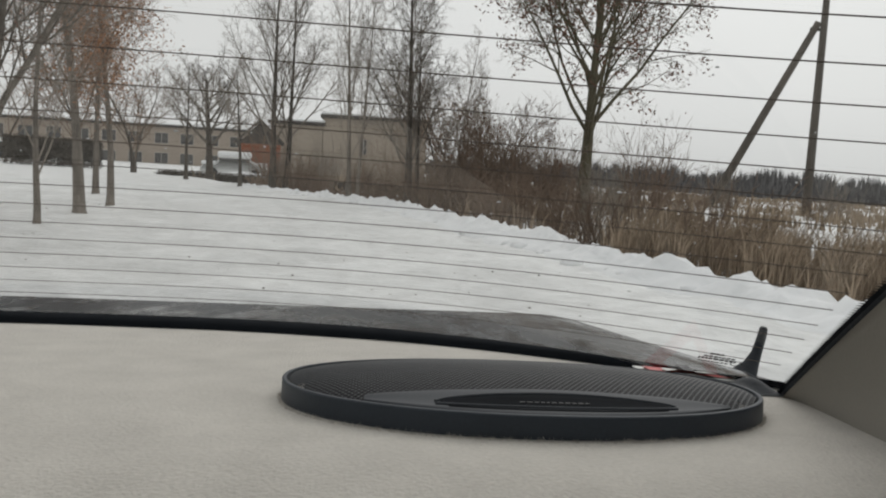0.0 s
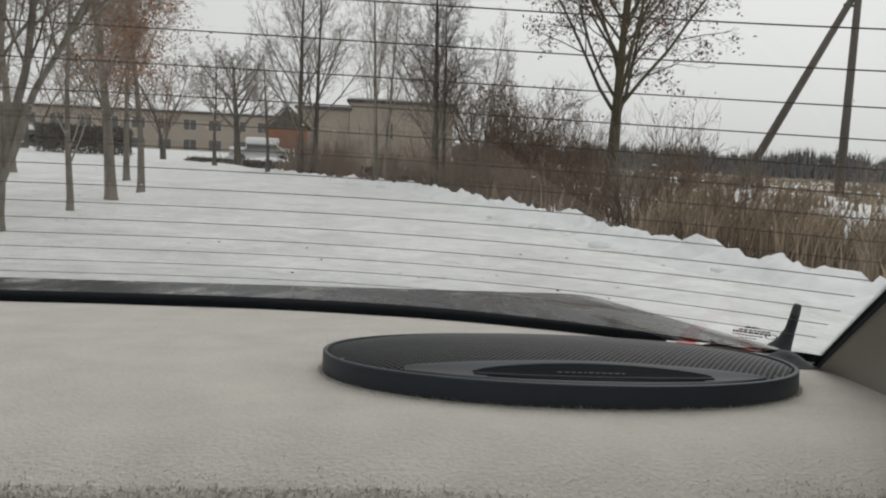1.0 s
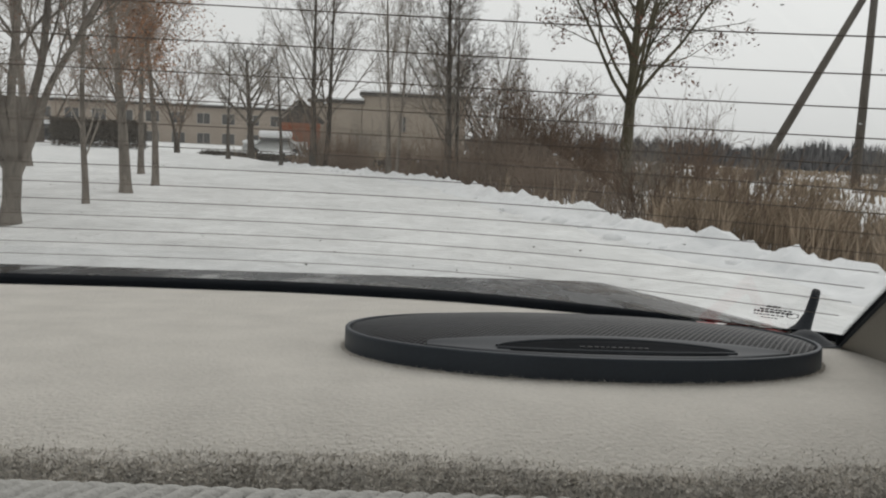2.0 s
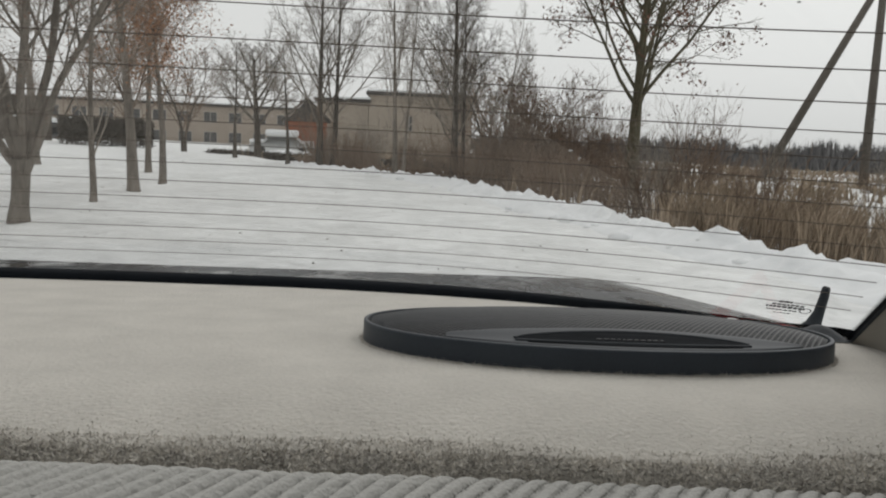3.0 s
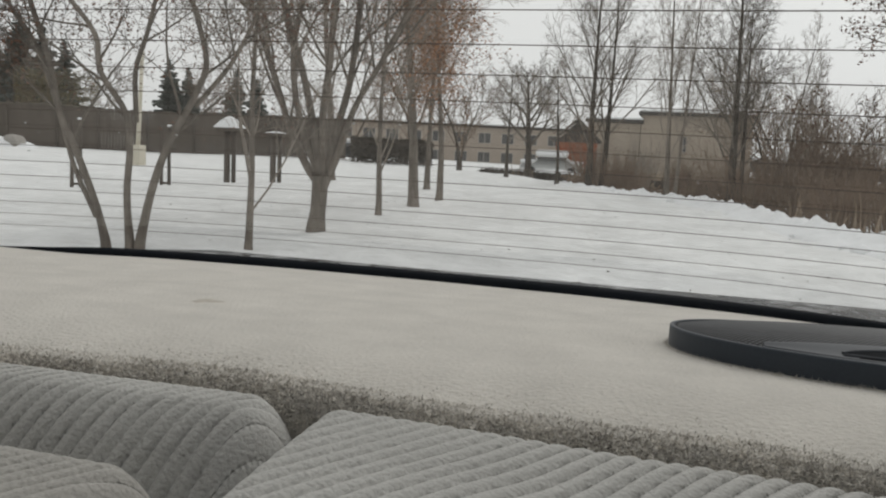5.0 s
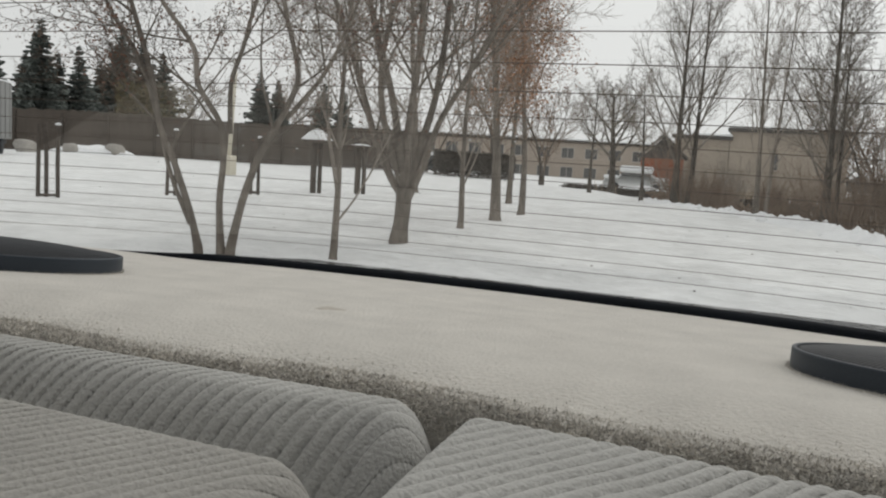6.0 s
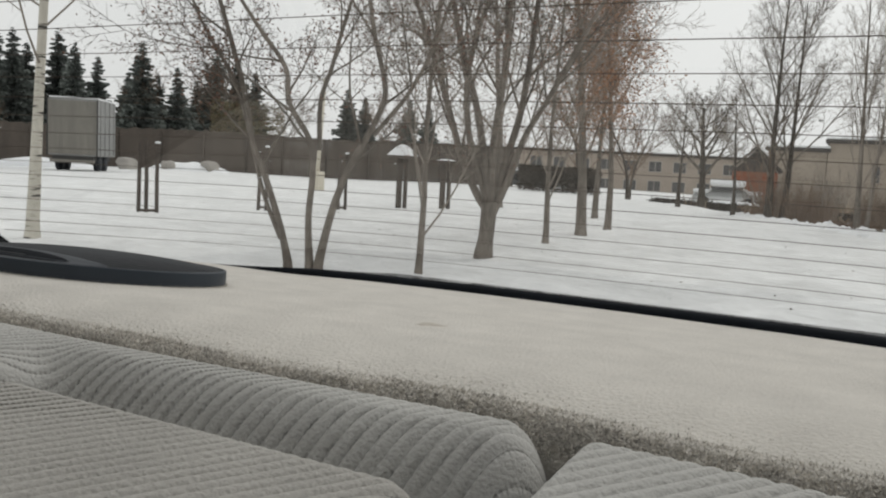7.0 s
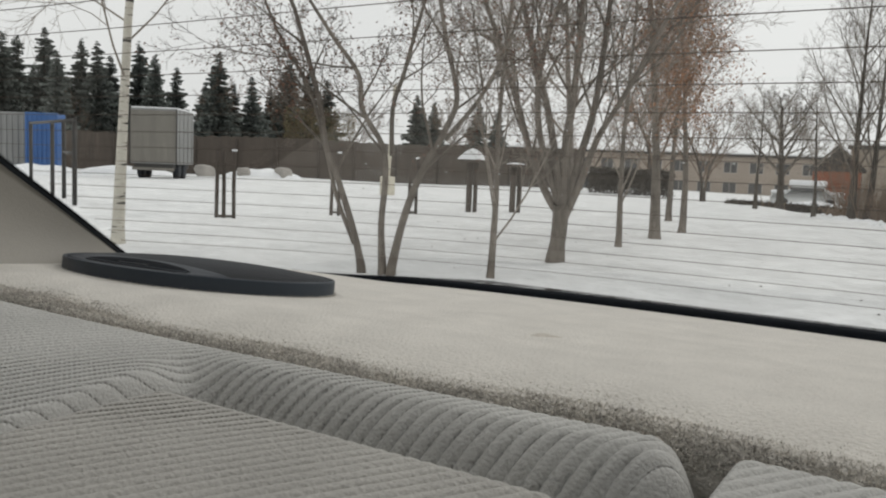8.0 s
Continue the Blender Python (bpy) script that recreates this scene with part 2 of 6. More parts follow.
def stitches(m, ang, deep):
    """Rows of small stitch holes along the grooves between the ribs."""
    n, l = m.node_tree.nodes, m.node_tree.links
    b = n["Principled BSDF"]
    src = b.inputs["Normal"].links[0].from_socket

    def calc(op, a, c=None, d=None):
        k = n.new("ShaderNodeMath")
        k.operation = op
        for i, q in enumerate((a, c, d)):
            if q is None:
                continue
            if isinstance(q, (int, float)):
                k.inputs[i].default_value = q
            else:
                l.new(q, k.inputs[i])
        return k.outputs[0]

    tc, sep = n.new("ShaderNodeTexCoord"), n.new("ShaderNodeSeparateXYZ")
    l.new(tc.outputs["Object"], sep.inputs[0])
    x, y = sep.outputs[0], sep.outputs[1]
    across = calc("ADD", calc("MULTIPLY", x, math.cos(ang)), calc("MULTIPLY", y, -math.sin(ang)))
    along = calc("ADD", calc("MULTIPLY", x, math.sin(ang)), calc("MULTIPLY", y, math.cos(ang)))
    groove = calc("POWER", calc("SUBTRACT", 1.0, calc("ABSOLUTE", calc("SINE", calc("MULTIPLY", across, math.pi / RIB)))), 4.0)
    holes = calc("ADD", 0.70, calc("MULTIPLY", calc("SINE", calc("MULTIPLY", along, 2 * math.pi / 0.0019)), 0.30))
    bp = n.new("ShaderNodeBump")
    bp.invert = True
    bp.inputs["Strength"].default_value, bp.inputs["Distance"].default_value = 1.0, deep
    l.new(calc("MULTIPLY", groove, holes), bp.inputs["Height"])
    l.new(src, bp.inputs["Normal"])
    l.new(bp.outputs[0], b.inputs["Normal"])


weave(M_SEAT, 620, 0.00035)
weave(M_ARM, 620, 0.00035)
stitches(M_SEAT, 0.58, 0.0008)
stitches(M_ARM, 0.50, 0.0013)
smudge(M_PAINT, 9.0, 0.13, 0.36)
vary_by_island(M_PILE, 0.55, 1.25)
for _m in (M_SEED, M_RUST, M_REED, M_NEEDLE, M_WOODS):
    vary_by_island(_m, 0.6, 1.4)


# ---------------------------------------------------------------- mesh helpers
def mesh_of(name, verts, faces, mat, smooth=True):
    me = bpy.data.meshes.new(name)
    me.from_pydata([tuple(v) for v in verts] if not isinstance(verts, np.ndarray) else verts.tolist(), [], faces)
    for m in (mat if isinstance(mat, (list, tuple)) else [mat]):
        me.materials.append(m)
    if smooth:
        me.polygons.foreach_set("use_smooth", [True] * len(me.polygons))
    me.update()
    return me


def solid(name, verts, faces, mat, parent=None, label="", smooth=True):
    """One mesh object, under parent where there is one."""
    ob = new(name, mesh_of(name, verts, faces, mat, smooth))
    if parent:
        ob.parent = parent
    if label:
        ob["label"] = label
    return ob


def part(name, bm, mat, parent=None, label="", smooth=False):
    me = bpy.data.meshes.new(name)
    bm.to_mesh(me)
    bm.free()
    me.materials.append(mat)
    if smooth:
        me.polygons.foreach_set("use_smooth", [True] * len(me.polygons))
    ob = new(name, me)
    if parent:
        ob.parent = parent
    if label:
        ob["label"] = label
    return ob


def empty(name, loc=(0, 0, 0), rz=0.0, **tags):
    ob = new(name)
    ob.empty_display_size = 0.1
    ob.matrix_basis = pose(*loc, 0, 0, rz)
    return tagged(ob, **tags)


def box_bm(x0, x1, y0, y1, z0, z1, bevel=0.0, bm=None, seg=2):
    bm = bm or bmesh.new()
    r = bmesh.ops.create_cube(bm, size=1.0)
    vs = r["verts"]
    for v in vs:
        v.co = Vector(((x0 + x1) / 2 + v.co.x * (x1 - x0), (y0 + y1) / 2 + v.co.y * (y1 - y0), (z0 + z1) / 2 + v.co.z * (z1 - z0)))
    if bevel:
        es = {e for v in vs for e in v.link_edges}
        bmesh.ops.bevel(bm, geom=list(es), offset=bevel, segments=seg, affect="EDGES", profile=0.5)
    return bm


def grid_faces(nu, nv, wrap=False):
    """Faces of a grid whose vertex index is i * nv + j."""
    f = []
    for i in range(nu - 1 + (1 if wrap else 0)):
        k = (i + 1) % nu
        for j in range(nv - 1):
            f.append((i * nv + j, k * nv + j, k * nv + j + 1, i * nv + j + 1))
    return f


def tube(V, F, pts, rads, n=6, cap=False):
    """Adds a tapered tube through pts to the lists V and F."""
    base, ref = len(V), Vector((0.31, 0.87, 0.38))
    for i, p in enumerate(pts):
        d = pts[min(i + 1, len(pts) - 1)] - pts[max(i - 1, 0)]
        a = d.cross(ref)
        if a.length < 1e-9:
            a = d.cross(Vector((1, 0, 0)))
        a.normalize()
        b = d.cross(a).normalized()
        r = rads[i]
        for k in range(n):
            w = 2 * math.pi * k / n
            V.append(p + a * (r * math.cos(w)) + b * (r * math.sin(w)))
    for i in range(len(pts) - 1):
        for k in range(n):
            F.append((base + i * n + k, base + i * n + (k + 1) % n, base + (i + 1) * n + (k + 1) % n, base + (i + 1) * n + k))
    if cap:
        F.append(tuple(base + k for k in range(n))[::-1])
        F.append(tuple(base + (len(pts) - 1) * n + k for k in range(n)))


def rod(name, pts, r, mat, parent=None, n=8, label=""):
    V, F = [], []
    pts = [Vector(p) for p in pts]
    tube(V, F, pts, [r] * len(pts) if not isinstance(r, (list, tuple)) else r, n, True)
    return solid(name, V, F, mat, parent, label)


def smooth01(t):
    t = np.clip(t, 0, 1)
    return t * t * (3 - 2 * t)


# ---------------------------------------------------------------- the car: shapes that its parts share
SLOPE = -0.0943
SA, SB, SH, SQ = 0.1149, 0.0789, 0.0097, 0.933
FLAT = 0.90  # the far half of the oval is this much shallower


def power(c):
    """Turns a sine or cosine into that of the loudspeakers' slightly squared oval."""
    return np.sign(c) * np.abs(c) ** SQ


def power_y(c):
    return power(c) * np.where(np.asarray(c) > 0, FLAT, 1.0)


def oval(x, y, a, b):
    """0 in the middle of the oval with the half axes a and b, 1 on its edge."""
    y = np.where(np.asarray(y) > 0, np.asarray(y) / FLAT, y)
    return np.abs(x / a) ** (2 / SQ) + np.abs(y / b) ** (2 / SQ)


def shelf_z(y):
    return 0.9647 + SLOPE * (y - 0.6)


def glass_bottom(u):
    y = 1.1035 - 0.263 * np.abs(u) ** 3.07
    return 0.4694 * u, y, shelf_z(y)


def shelf_back(u):
    """Where the felt ends, a little before the pane."""
    y = 1.066 - 0.218 * np.abs(u) ** 2.6
    return 0.485 * u, y, shelf_z(y)


def glass_at(u, v, lift=0.0):
    """A place on the inner face of the rear window: u across, v up. lift: metres towards the cabin."""
    x0, y0, z0 = glass_bottom(u)
    x1, y1, z1 = 0.3331 * u, 0.2291 - 0.0739 * np.abs(u) ** 2.2, 1.317 + 0 * u
    bow = 0.0432 * v * (1 - v)
    x, y, z = x0 + (x1 - x0) * v, y0 + (y1 - y0) * v + bow, z0 + (z1 - z0) * v + 1.5 * bow
    return x - lift * 0.25 * np.sign(u) * np.abs(u) ** 2, y - lift * 0.40, z - lift * 0.90


def strip(u0, u1, v0, v1, nu, nv, lift):
    us, vs = np.meshgrid(np.linspace(u0, u1, nu), np.linspace(v0, v1, nv), indexing="ij")
    return np.stack(glass_at(us, vs, lift), -1).reshape(-1, 3)



# ---------------------------------------------------------------- rear window
window = empty("window_1", (0, 1.12, 0.917), label="curved rear car window with thin heating lines and small dirt specks", category="window", kind="structure")


def under(ob, parent):
    """Makes ob a child without moving it."""
    ob.parent = parent
    ob.matrix_parent_inverse = parent.matrix_basis.inverted()
    return ob


nu, nv = 81, 41
inner = strip(-1, 1, -0.02, 1, nu, nv, 0.0)
outer = strip(-1, 1, -0.02, 1, nu, nv, -0.004)
gf = grid_faces(nu, nv)
N = nu * nv
rim = [(i * nv, (i + 1) * nv, N + (i + 1) * nv, N + i * nv) for i in range(nu - 1)]
rim += [(i * nv + nv - 1, N + i * nv + nv - 1, N + (i + 1) * nv + nv - 1, (i + 1) * nv + nv - 1) for i in range(nu - 1)]
rim += [(j, N + j, N + j + 1, j + 1) for j in range(nv - 1)]
rim += [((nu - 1) * nv + j, (nu - 1) * nv + j + 1, N + (nu - 1) * nv + j + 1, N + (nu - 1) * nv + j) for j in range(nv - 1)]
pane = under(solid("pane", np.concatenate([inner, outer]), gf + [tuple(N + k for k in f[::-1]) for f in gf] + rim, [M_GLASS, M_CLEAR]), window)
pane.data.polygons.foreach_set("material_index", [0] * len(gf) + [1] * (len(gf) + len(rim)))
pane.visible_shadow = False

for k in range(26):
    v = 0.0704 + 0.0284 * k
    V, F = [], []
    pts = [Vector(glass_at(np.float64(u), v * (1 - 0.197 * abs(u) ** 2.81), 0.0012)) for u in np.linspace(-0.985, 0.985, 61)]
    tube(V, F, pts, [0.00025] * len(pts), 4)
    under(solid("heating_line", V, F, M_LINE), window)


def frit_band():
    V, F = [], []
    us = np.linspace(-1, 1, 561)
    for u in us:
        V.append(Vector(glass_at(u, -0.02, 0.0008)))
        V.append(Vector(glass_at(u, 0.0035, 0.0008)))
    for i in range(560):
        F.append((2 * i, 2 * i + 2, 2 * i + 3, 2 * i + 1))
    for i in range(560):
        c = 0.5 * (us[i] + us[i + 1])
        b = len(V)
        V += [Vector(glass_at(us[i] + 0.0004, 0.0035, 0.0008)), Vector(glass_at(us[i + 1] - 0.0004, 0.0035, 0.0008)), Vector(glass_at(c, 0.0085, 0.0008))]
        F.append((b, b + 1, b + 2))
    return V, F


under(solid("frit_band", *frit_band(), M_FRIT, smooth=False), window)
for side in (-1, 1):
    V, F = [], []
    vs = np.linspace(-0.02, 1, 321)
    for v in vs:
        wide = 1.0 - 0.55 * (1 - max(0.0, v)) ** 2
        V.append(Vector(glass_at(np.float64(side * (1 - 0.0052 * wide)), v, 0.0008)))
        V.append(Vector(glass_at(np.float64(side), v, 0.0008)))
    for i in range(320):
        F.append((2 * i, 2 * i + 1, 2 * i + 3, 2 * i + 2))
        b = len(V)
        wide = 1.0 - 0.55 * (1 - max(0.0, vs[i])) ** 2
        for uu, dv in ((0.0052, 0.15), (0.0052, 0.85), (0.0105, 0.5)):
            V.append(Vector(glass_at(np.float64(side * (1 - uu * wide)), vs[i] + dv * (vs[1] - vs[0]), 0.0008)))
        F.append((b, b + 1, b + 2))
    under(solid("side_frit", V, F, M_FRIT, smooth=False), window)


def specks():
    """Dried drops and grit on the outside of the pane."""
    rng, V, F = random.Random(4), [], []
    for _ in range(170):
        u, v = rng.uniform(-0.93, 0.93), rng.uniform(0.08, 0.75)
        c = Vector(glass_at(np.float64(u), v, -0.0055))
        r = rng.choice((0.0003, 0.0004, 0.0006, 0.0009))
        b = len(V)
        for k in range(6):
            w = k * math.pi / 3
            s = rng.uniform(0.6, 1.3)
            V.append(c + Vector((r * s * 1.5 * math.cos(w), r * s * 0.87 * math.sin(w), -r * s * 0.48 * math.sin(w))))
        V.append(c + Vector((0, 0.0005, 0.0006)))
        F += [(b + k, b + (k + 1) % 6, b + 6) for k in range(6)] + [tuple(range(b + 5, b - 1, -1))]
    return V, F


under(tagged(solid("dirt_specks", *specks(), M_DROP, smooth=False), kind="stuff"), window)


def approval_print():
    """The small black maker's print on the pane: unreadable rows and a ring."""
    V, F = [], []
    rows = [(0.25, 0.62, 1.0), (0.12, 0.95, 0.8), (0.0, 1.0, 1.0), (0.05, 0.85, 0.6), (0.3, 0.75, 0.4)]
    rng = random.Random(2)
    u0, v0, du, dv = 0.958, 0.056, 0.028, 0.0047
    for k, (a, b, h) in enumerate(rows):
        x = a
        while x < b:
            w = rng.uniform(0.05, 0.13)
            q = [(x, 0), (min(x + w, b), 0), (min(x + w, b), 0.75 * h), (x, 0.75 * h)]
            i = len(V)
            for px, py in q:
                V.append(Vector(glass_at(np.float64(u0 - du * (1 - px)), v0 - dv * (k - py), 0.0009)))
            F.append((i, i + 1, i + 2, i + 3))
            x += w + 0.02
    i = len(V)
    for k in range(16):
        w = 2 * math.pi * k / 16
        for r in (0.8, 1.0):
            V.append(Vector(glass_at(np.float64(u0 + 0.001 + 0.0042 * r * math.cos(w)), v0 - 2.2 * dv + dv * 1.0 * r * math.sin(w), 0.0009)))
    F += [(i + 2 * k, i + 2 * ((k + 1) % 16), i + 2 * ((k + 1) % 16) + 1, i + 2 * k + 1) for k in range(16)]
    return V, F


under(solid("glass_print", *approval_print(), M_INK, label="small dark maker's print on the glass", smooth=False), window)

# rubber seals
V, F = [], []
for u in np.linspace(-1, 1, 121):
    x, y, z = shelf_back(u)
    xg, yg, zg = glass_bottom(u)
    up = 1 - 0.85 * float(smooth01((-u - 0.62) / 0.2))
    for px, py, pz in ((x, y + 0.002, z - 0.012), (x, y - 0.001, z - 0.001), (x, y, z + 0.0046 * up), (xg, max(yg, y + 0.004), zg + 0.0054 * up), (xg, yg + 0.012, zg + 0.003 * up), (xg, yg + 0.016, zg - 0.012)):
        V.append(Vector((px, py, pz)))
under(solid("rubber_seal", V, grid_faces(121, 6), M_SEAL), window)


def edge_at(s, side):
    """The window's side edge, s from the bottom corner up."""
    return Vector(glass_at(np.float64(side), s, 0.004))


for side in (-1, 1):
    V, F = [], []
    pts = [edge_at(s, side) + Vector((side * 0.0062, 0.0, 0.001)) for s in np.linspace(-0.02, 1, 40)]
    tube(V, F, pts, [0.0034] * 40, 8)
    under(solid("rubber_seal", V, F, M_RUBBER), window)
    # added black strip behind the trim, blocks stray light through the gap
    V = []
    for s in np.linspace(-0.02, 1, 40):
        for dx, dy, dz in ((0.002, 0.004, 0.002), (0.002, -0.001, -0.001), (0.030, 0.001, -0.004), (0.030, 0.006, -0.001)):
            V.append(edge_at(s, side) + Vector((side * dx, dy, dz)))
    under(solid("body_flange", V, grid_faces(40, 4), M_RUBBER), window)

# ---------------------------------------------------------------- parcel shelf
FRONT = 0.645


def lip_y(x):
    """The shelf's slightly wavy front edge."""
    return FRONT + 0.0025 * np.sin(13.6 * x + 0.6) + 0.0015 * np.sin(33 * x)


def felt_z(y):
    """The felt bends down towards its front edge."""
    return shelf_z(y) - 0.008 * np.clip((0.702 - y) / 0.052, 0, 1.3) ** 2


shelf = empty("parcel_shelf", (0, 0.85, 0.93), label="fuzzy beige felt parcel shelf with rounded front edge and small stain", category="parcel shelf")
prof = [(0.002, -0.060), (-0.005, -0.036), (-0.009, -0.022), (-0.0105, -0.012), (-0.0088, -0.006), (-0.0045, -0.0016), (0.0, 0.0)]
nu = 161
us = np.linspace(-1, 1, nu)
ws = np.linspace(0.02, 1, 60)
V = []
rng = np.random.RandomState(5)
for u in us:
    x, yb, _ = shelf_back(u)
    lip = lip_y(0.515 * u)
    for dy, dz in prof:
        V.append((0.515 * u, lip + dy, felt_z(lip) + dz))
    for w in ws ** 1.6:
        y = lip + (yb - lip) * w
        xx = 0.515 * u + (x - 0.515 * u) * w
        V.append((xx, y, felt_z(y) + 0.0009 * noise.noise(Vector((xx * 9, y * 9, 0))) + 0.004 * float(smooth01((-u - 0.6) / 0.25) * smooth01((w - 0.55) / 0.4))))
    V.append((x, yb + 0.004, shelf_z(yb) - 0.02))
felt = under(solid("felt_cover", V, grid_faces(nu, len(prof) + len(ws) + 1), M_CARPET), shelf)


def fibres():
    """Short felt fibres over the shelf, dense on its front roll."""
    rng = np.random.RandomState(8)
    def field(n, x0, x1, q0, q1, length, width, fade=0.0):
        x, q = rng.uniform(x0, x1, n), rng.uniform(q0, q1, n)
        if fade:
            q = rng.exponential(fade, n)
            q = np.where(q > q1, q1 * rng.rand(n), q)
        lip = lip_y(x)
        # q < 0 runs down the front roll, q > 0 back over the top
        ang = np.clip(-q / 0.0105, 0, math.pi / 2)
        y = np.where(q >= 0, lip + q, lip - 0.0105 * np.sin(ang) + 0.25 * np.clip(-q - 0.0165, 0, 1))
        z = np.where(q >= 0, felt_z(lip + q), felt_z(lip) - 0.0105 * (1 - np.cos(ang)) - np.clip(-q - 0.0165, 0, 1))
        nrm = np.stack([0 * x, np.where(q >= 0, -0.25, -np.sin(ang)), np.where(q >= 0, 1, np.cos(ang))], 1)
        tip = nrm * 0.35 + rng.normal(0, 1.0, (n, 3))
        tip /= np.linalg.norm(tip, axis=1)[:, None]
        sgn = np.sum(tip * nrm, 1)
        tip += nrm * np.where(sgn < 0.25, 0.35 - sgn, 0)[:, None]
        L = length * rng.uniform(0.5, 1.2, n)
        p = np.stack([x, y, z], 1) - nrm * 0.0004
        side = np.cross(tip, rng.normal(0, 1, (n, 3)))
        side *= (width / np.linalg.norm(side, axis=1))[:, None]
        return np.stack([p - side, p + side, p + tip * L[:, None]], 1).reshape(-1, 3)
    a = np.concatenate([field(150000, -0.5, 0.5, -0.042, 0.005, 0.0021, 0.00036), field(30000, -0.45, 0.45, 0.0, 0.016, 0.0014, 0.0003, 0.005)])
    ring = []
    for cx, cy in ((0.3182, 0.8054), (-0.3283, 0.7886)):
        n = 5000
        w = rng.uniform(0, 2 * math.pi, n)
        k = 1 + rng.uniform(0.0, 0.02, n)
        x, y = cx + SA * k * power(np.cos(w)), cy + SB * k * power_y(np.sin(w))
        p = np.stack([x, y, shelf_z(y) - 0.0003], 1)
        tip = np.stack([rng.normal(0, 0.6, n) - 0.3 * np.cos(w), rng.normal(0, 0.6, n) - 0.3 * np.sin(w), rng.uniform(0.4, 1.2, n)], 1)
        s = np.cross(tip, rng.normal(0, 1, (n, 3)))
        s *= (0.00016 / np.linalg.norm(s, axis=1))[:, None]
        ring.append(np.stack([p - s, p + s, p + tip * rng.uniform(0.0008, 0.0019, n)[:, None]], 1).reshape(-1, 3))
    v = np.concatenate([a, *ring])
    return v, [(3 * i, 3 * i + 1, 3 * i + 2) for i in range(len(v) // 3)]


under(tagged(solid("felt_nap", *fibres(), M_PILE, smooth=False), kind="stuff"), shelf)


def stain():
    """A small worn patch that follows the felt."""
    V, n = [], 28
    for r in (0.0, 0.35, 0.7, 1.0):
        for k in range(n):
            w = 2 * math.pi * k / n
            e = r * (1 + 0.25 * math.sin(3 * w + 1) + 0.12 * math.sin(7 * w))
            x, y = -0.036 + 0.0075 * e * math.cos(w), 0.779 + 0.0085 * e * math.sin(w)
            V.append((x, y, felt_z(y) + 0.0009 * noise.noise(Vector((x * 9, y * 9, 0))) + 0.0005 * (1 - r) + 0.0001))
    return V, [(a * n + k, (a + 1) * n + k, (a + 1) * n + (k + 1) % n, a * n + (k + 1) % n) for a in range(3) for k in range(n)]


M_STAIN = material("worn_patch", (0.50, 0.46, 0.405), 0.95, var=0.3, scale=300, fine=900, bump=0.3, dist=0.0008, spec=0.1)
under(solid("stain", *stain(), M_STAIN, label="small brownish worn spot"), shelf)

# ---------------------------------------------------------------- pillar trims, roof and the rest of the cabin
def pillar(side):
    """The trim between the window's side edge and the shelf."""
    ns, nt, V = 40, 18, []
    for i in range(ns):
        s = i / (ns - 1)
        e = edge_at(s, side) + Vector((-side * 0.0022, -0.0060, 0.0028))
        yb = 0.858 - 0.78 * s
        xb = (0.478 if side > 0 else 0.462) - (0.026 if side > 0 else 0.042) * math.sin(min(1, s * 3.4) * math.pi / 2)
        b = Vector((side * xb, yb, shelf_z(yb) - 0.012))
        for j in range(nt):
            t = j / (nt - 1)
            p = e.lerp(b, t)
            bulge = 0.014 * math.sin(math.pi * t) * min(1, s * 3)
            V.append(p + Vector((side * bulge, -0.010 * math.sin(math.pi * t) * min(1, s * 3), 0)))
    n = len(V)
    V += [v + Vector((side * 0.03, 0.02, 0)) for v in V]
    f = grid_faces(ns, nt)
    g = [tuple(n + k for k in q[::-1]) for q in f]
    edge = [(i * nt, (i + 1) * nt, n + (i + 1) * nt, n + i * nt) for i in range(ns - 1)]
    edge += [(i * nt + nt - 1, n + i * nt + nt - 1, n + (i + 1) * nt + nt - 1, (i + 1) * nt + nt - 1) for i in range(ns - 1)]
    edge += [((ns - 1) * nt + j, (ns - 1) * nt + j + 1, n + (ns - 1) * nt + j + 1, n + (ns - 1) * nt + j) for j in range(nt - 1)]
    return tagged(solid("pillar_trim", V, f + g + edge, M_TRIM), label="smooth grey-beige vinyl trim of the rear roof pillar",
                  category="pillar trim", group="rear pillar trims", kind="")


for side in (-1, 1):
    pillar(side)

# roof lining: arched, from the rear window forward
V = []
for i in range(31):
    x = -0.60 + 1.2 * i / 30
    for j in range(25):
        y = 0.24 - 1.82 * j / 24
        top = 1.335 + 0.07 * math.sin(math.pi * min(1, j / 24 * 1.05)) - 0.06 * (abs(x) / 0.6) ** 2.5
        V.append((x, y if j else 0.2291 - 0.0739 * min(1, abs(x) / 0.333) ** 2.2, top))
n = len(V)
f = grid_faces(31, 25)
V += [(x, y, z + 0.03) for x, y, z in V]
tagged(solid("ceiling", V, f + [tuple(n + k for k in q[::-1]) for q in f], M_ROOF), label="pale grey cloth roof lining of the car",
       category="ceiling", kind="structure")
for k, side in enumerate((-1, 1)):
    bm = box_bm(min(side * 0.60, side * 0.66), max(side * 0.60, side * 0.66), -1.6, 0.62, 0.30, 0.86)
    box_bm(min(side * 0.60, side * 0.66), max(side * 0.60, side * 0.66), 0.10, 0.62, 0.86, 1.28, bm=bm)
    box_bm(min(side * 0.60, side * 0.66), max(side * 0.60, side * 0.66), -0.70, -0.60, 0.86, 1.28, bm=bm)
    box_bm(min(side * 0.60, side * 0.66), max(side * 0.60, side * 0.66), -1.6, 0.62, 1.28, 1.34, bm=bm)
    tagged(part("wall_right" if side > 0 else "wall_left", bm, M_TRIM), label="vinyl-lined cabin side with open window spaces", category="wall", kind="structure")
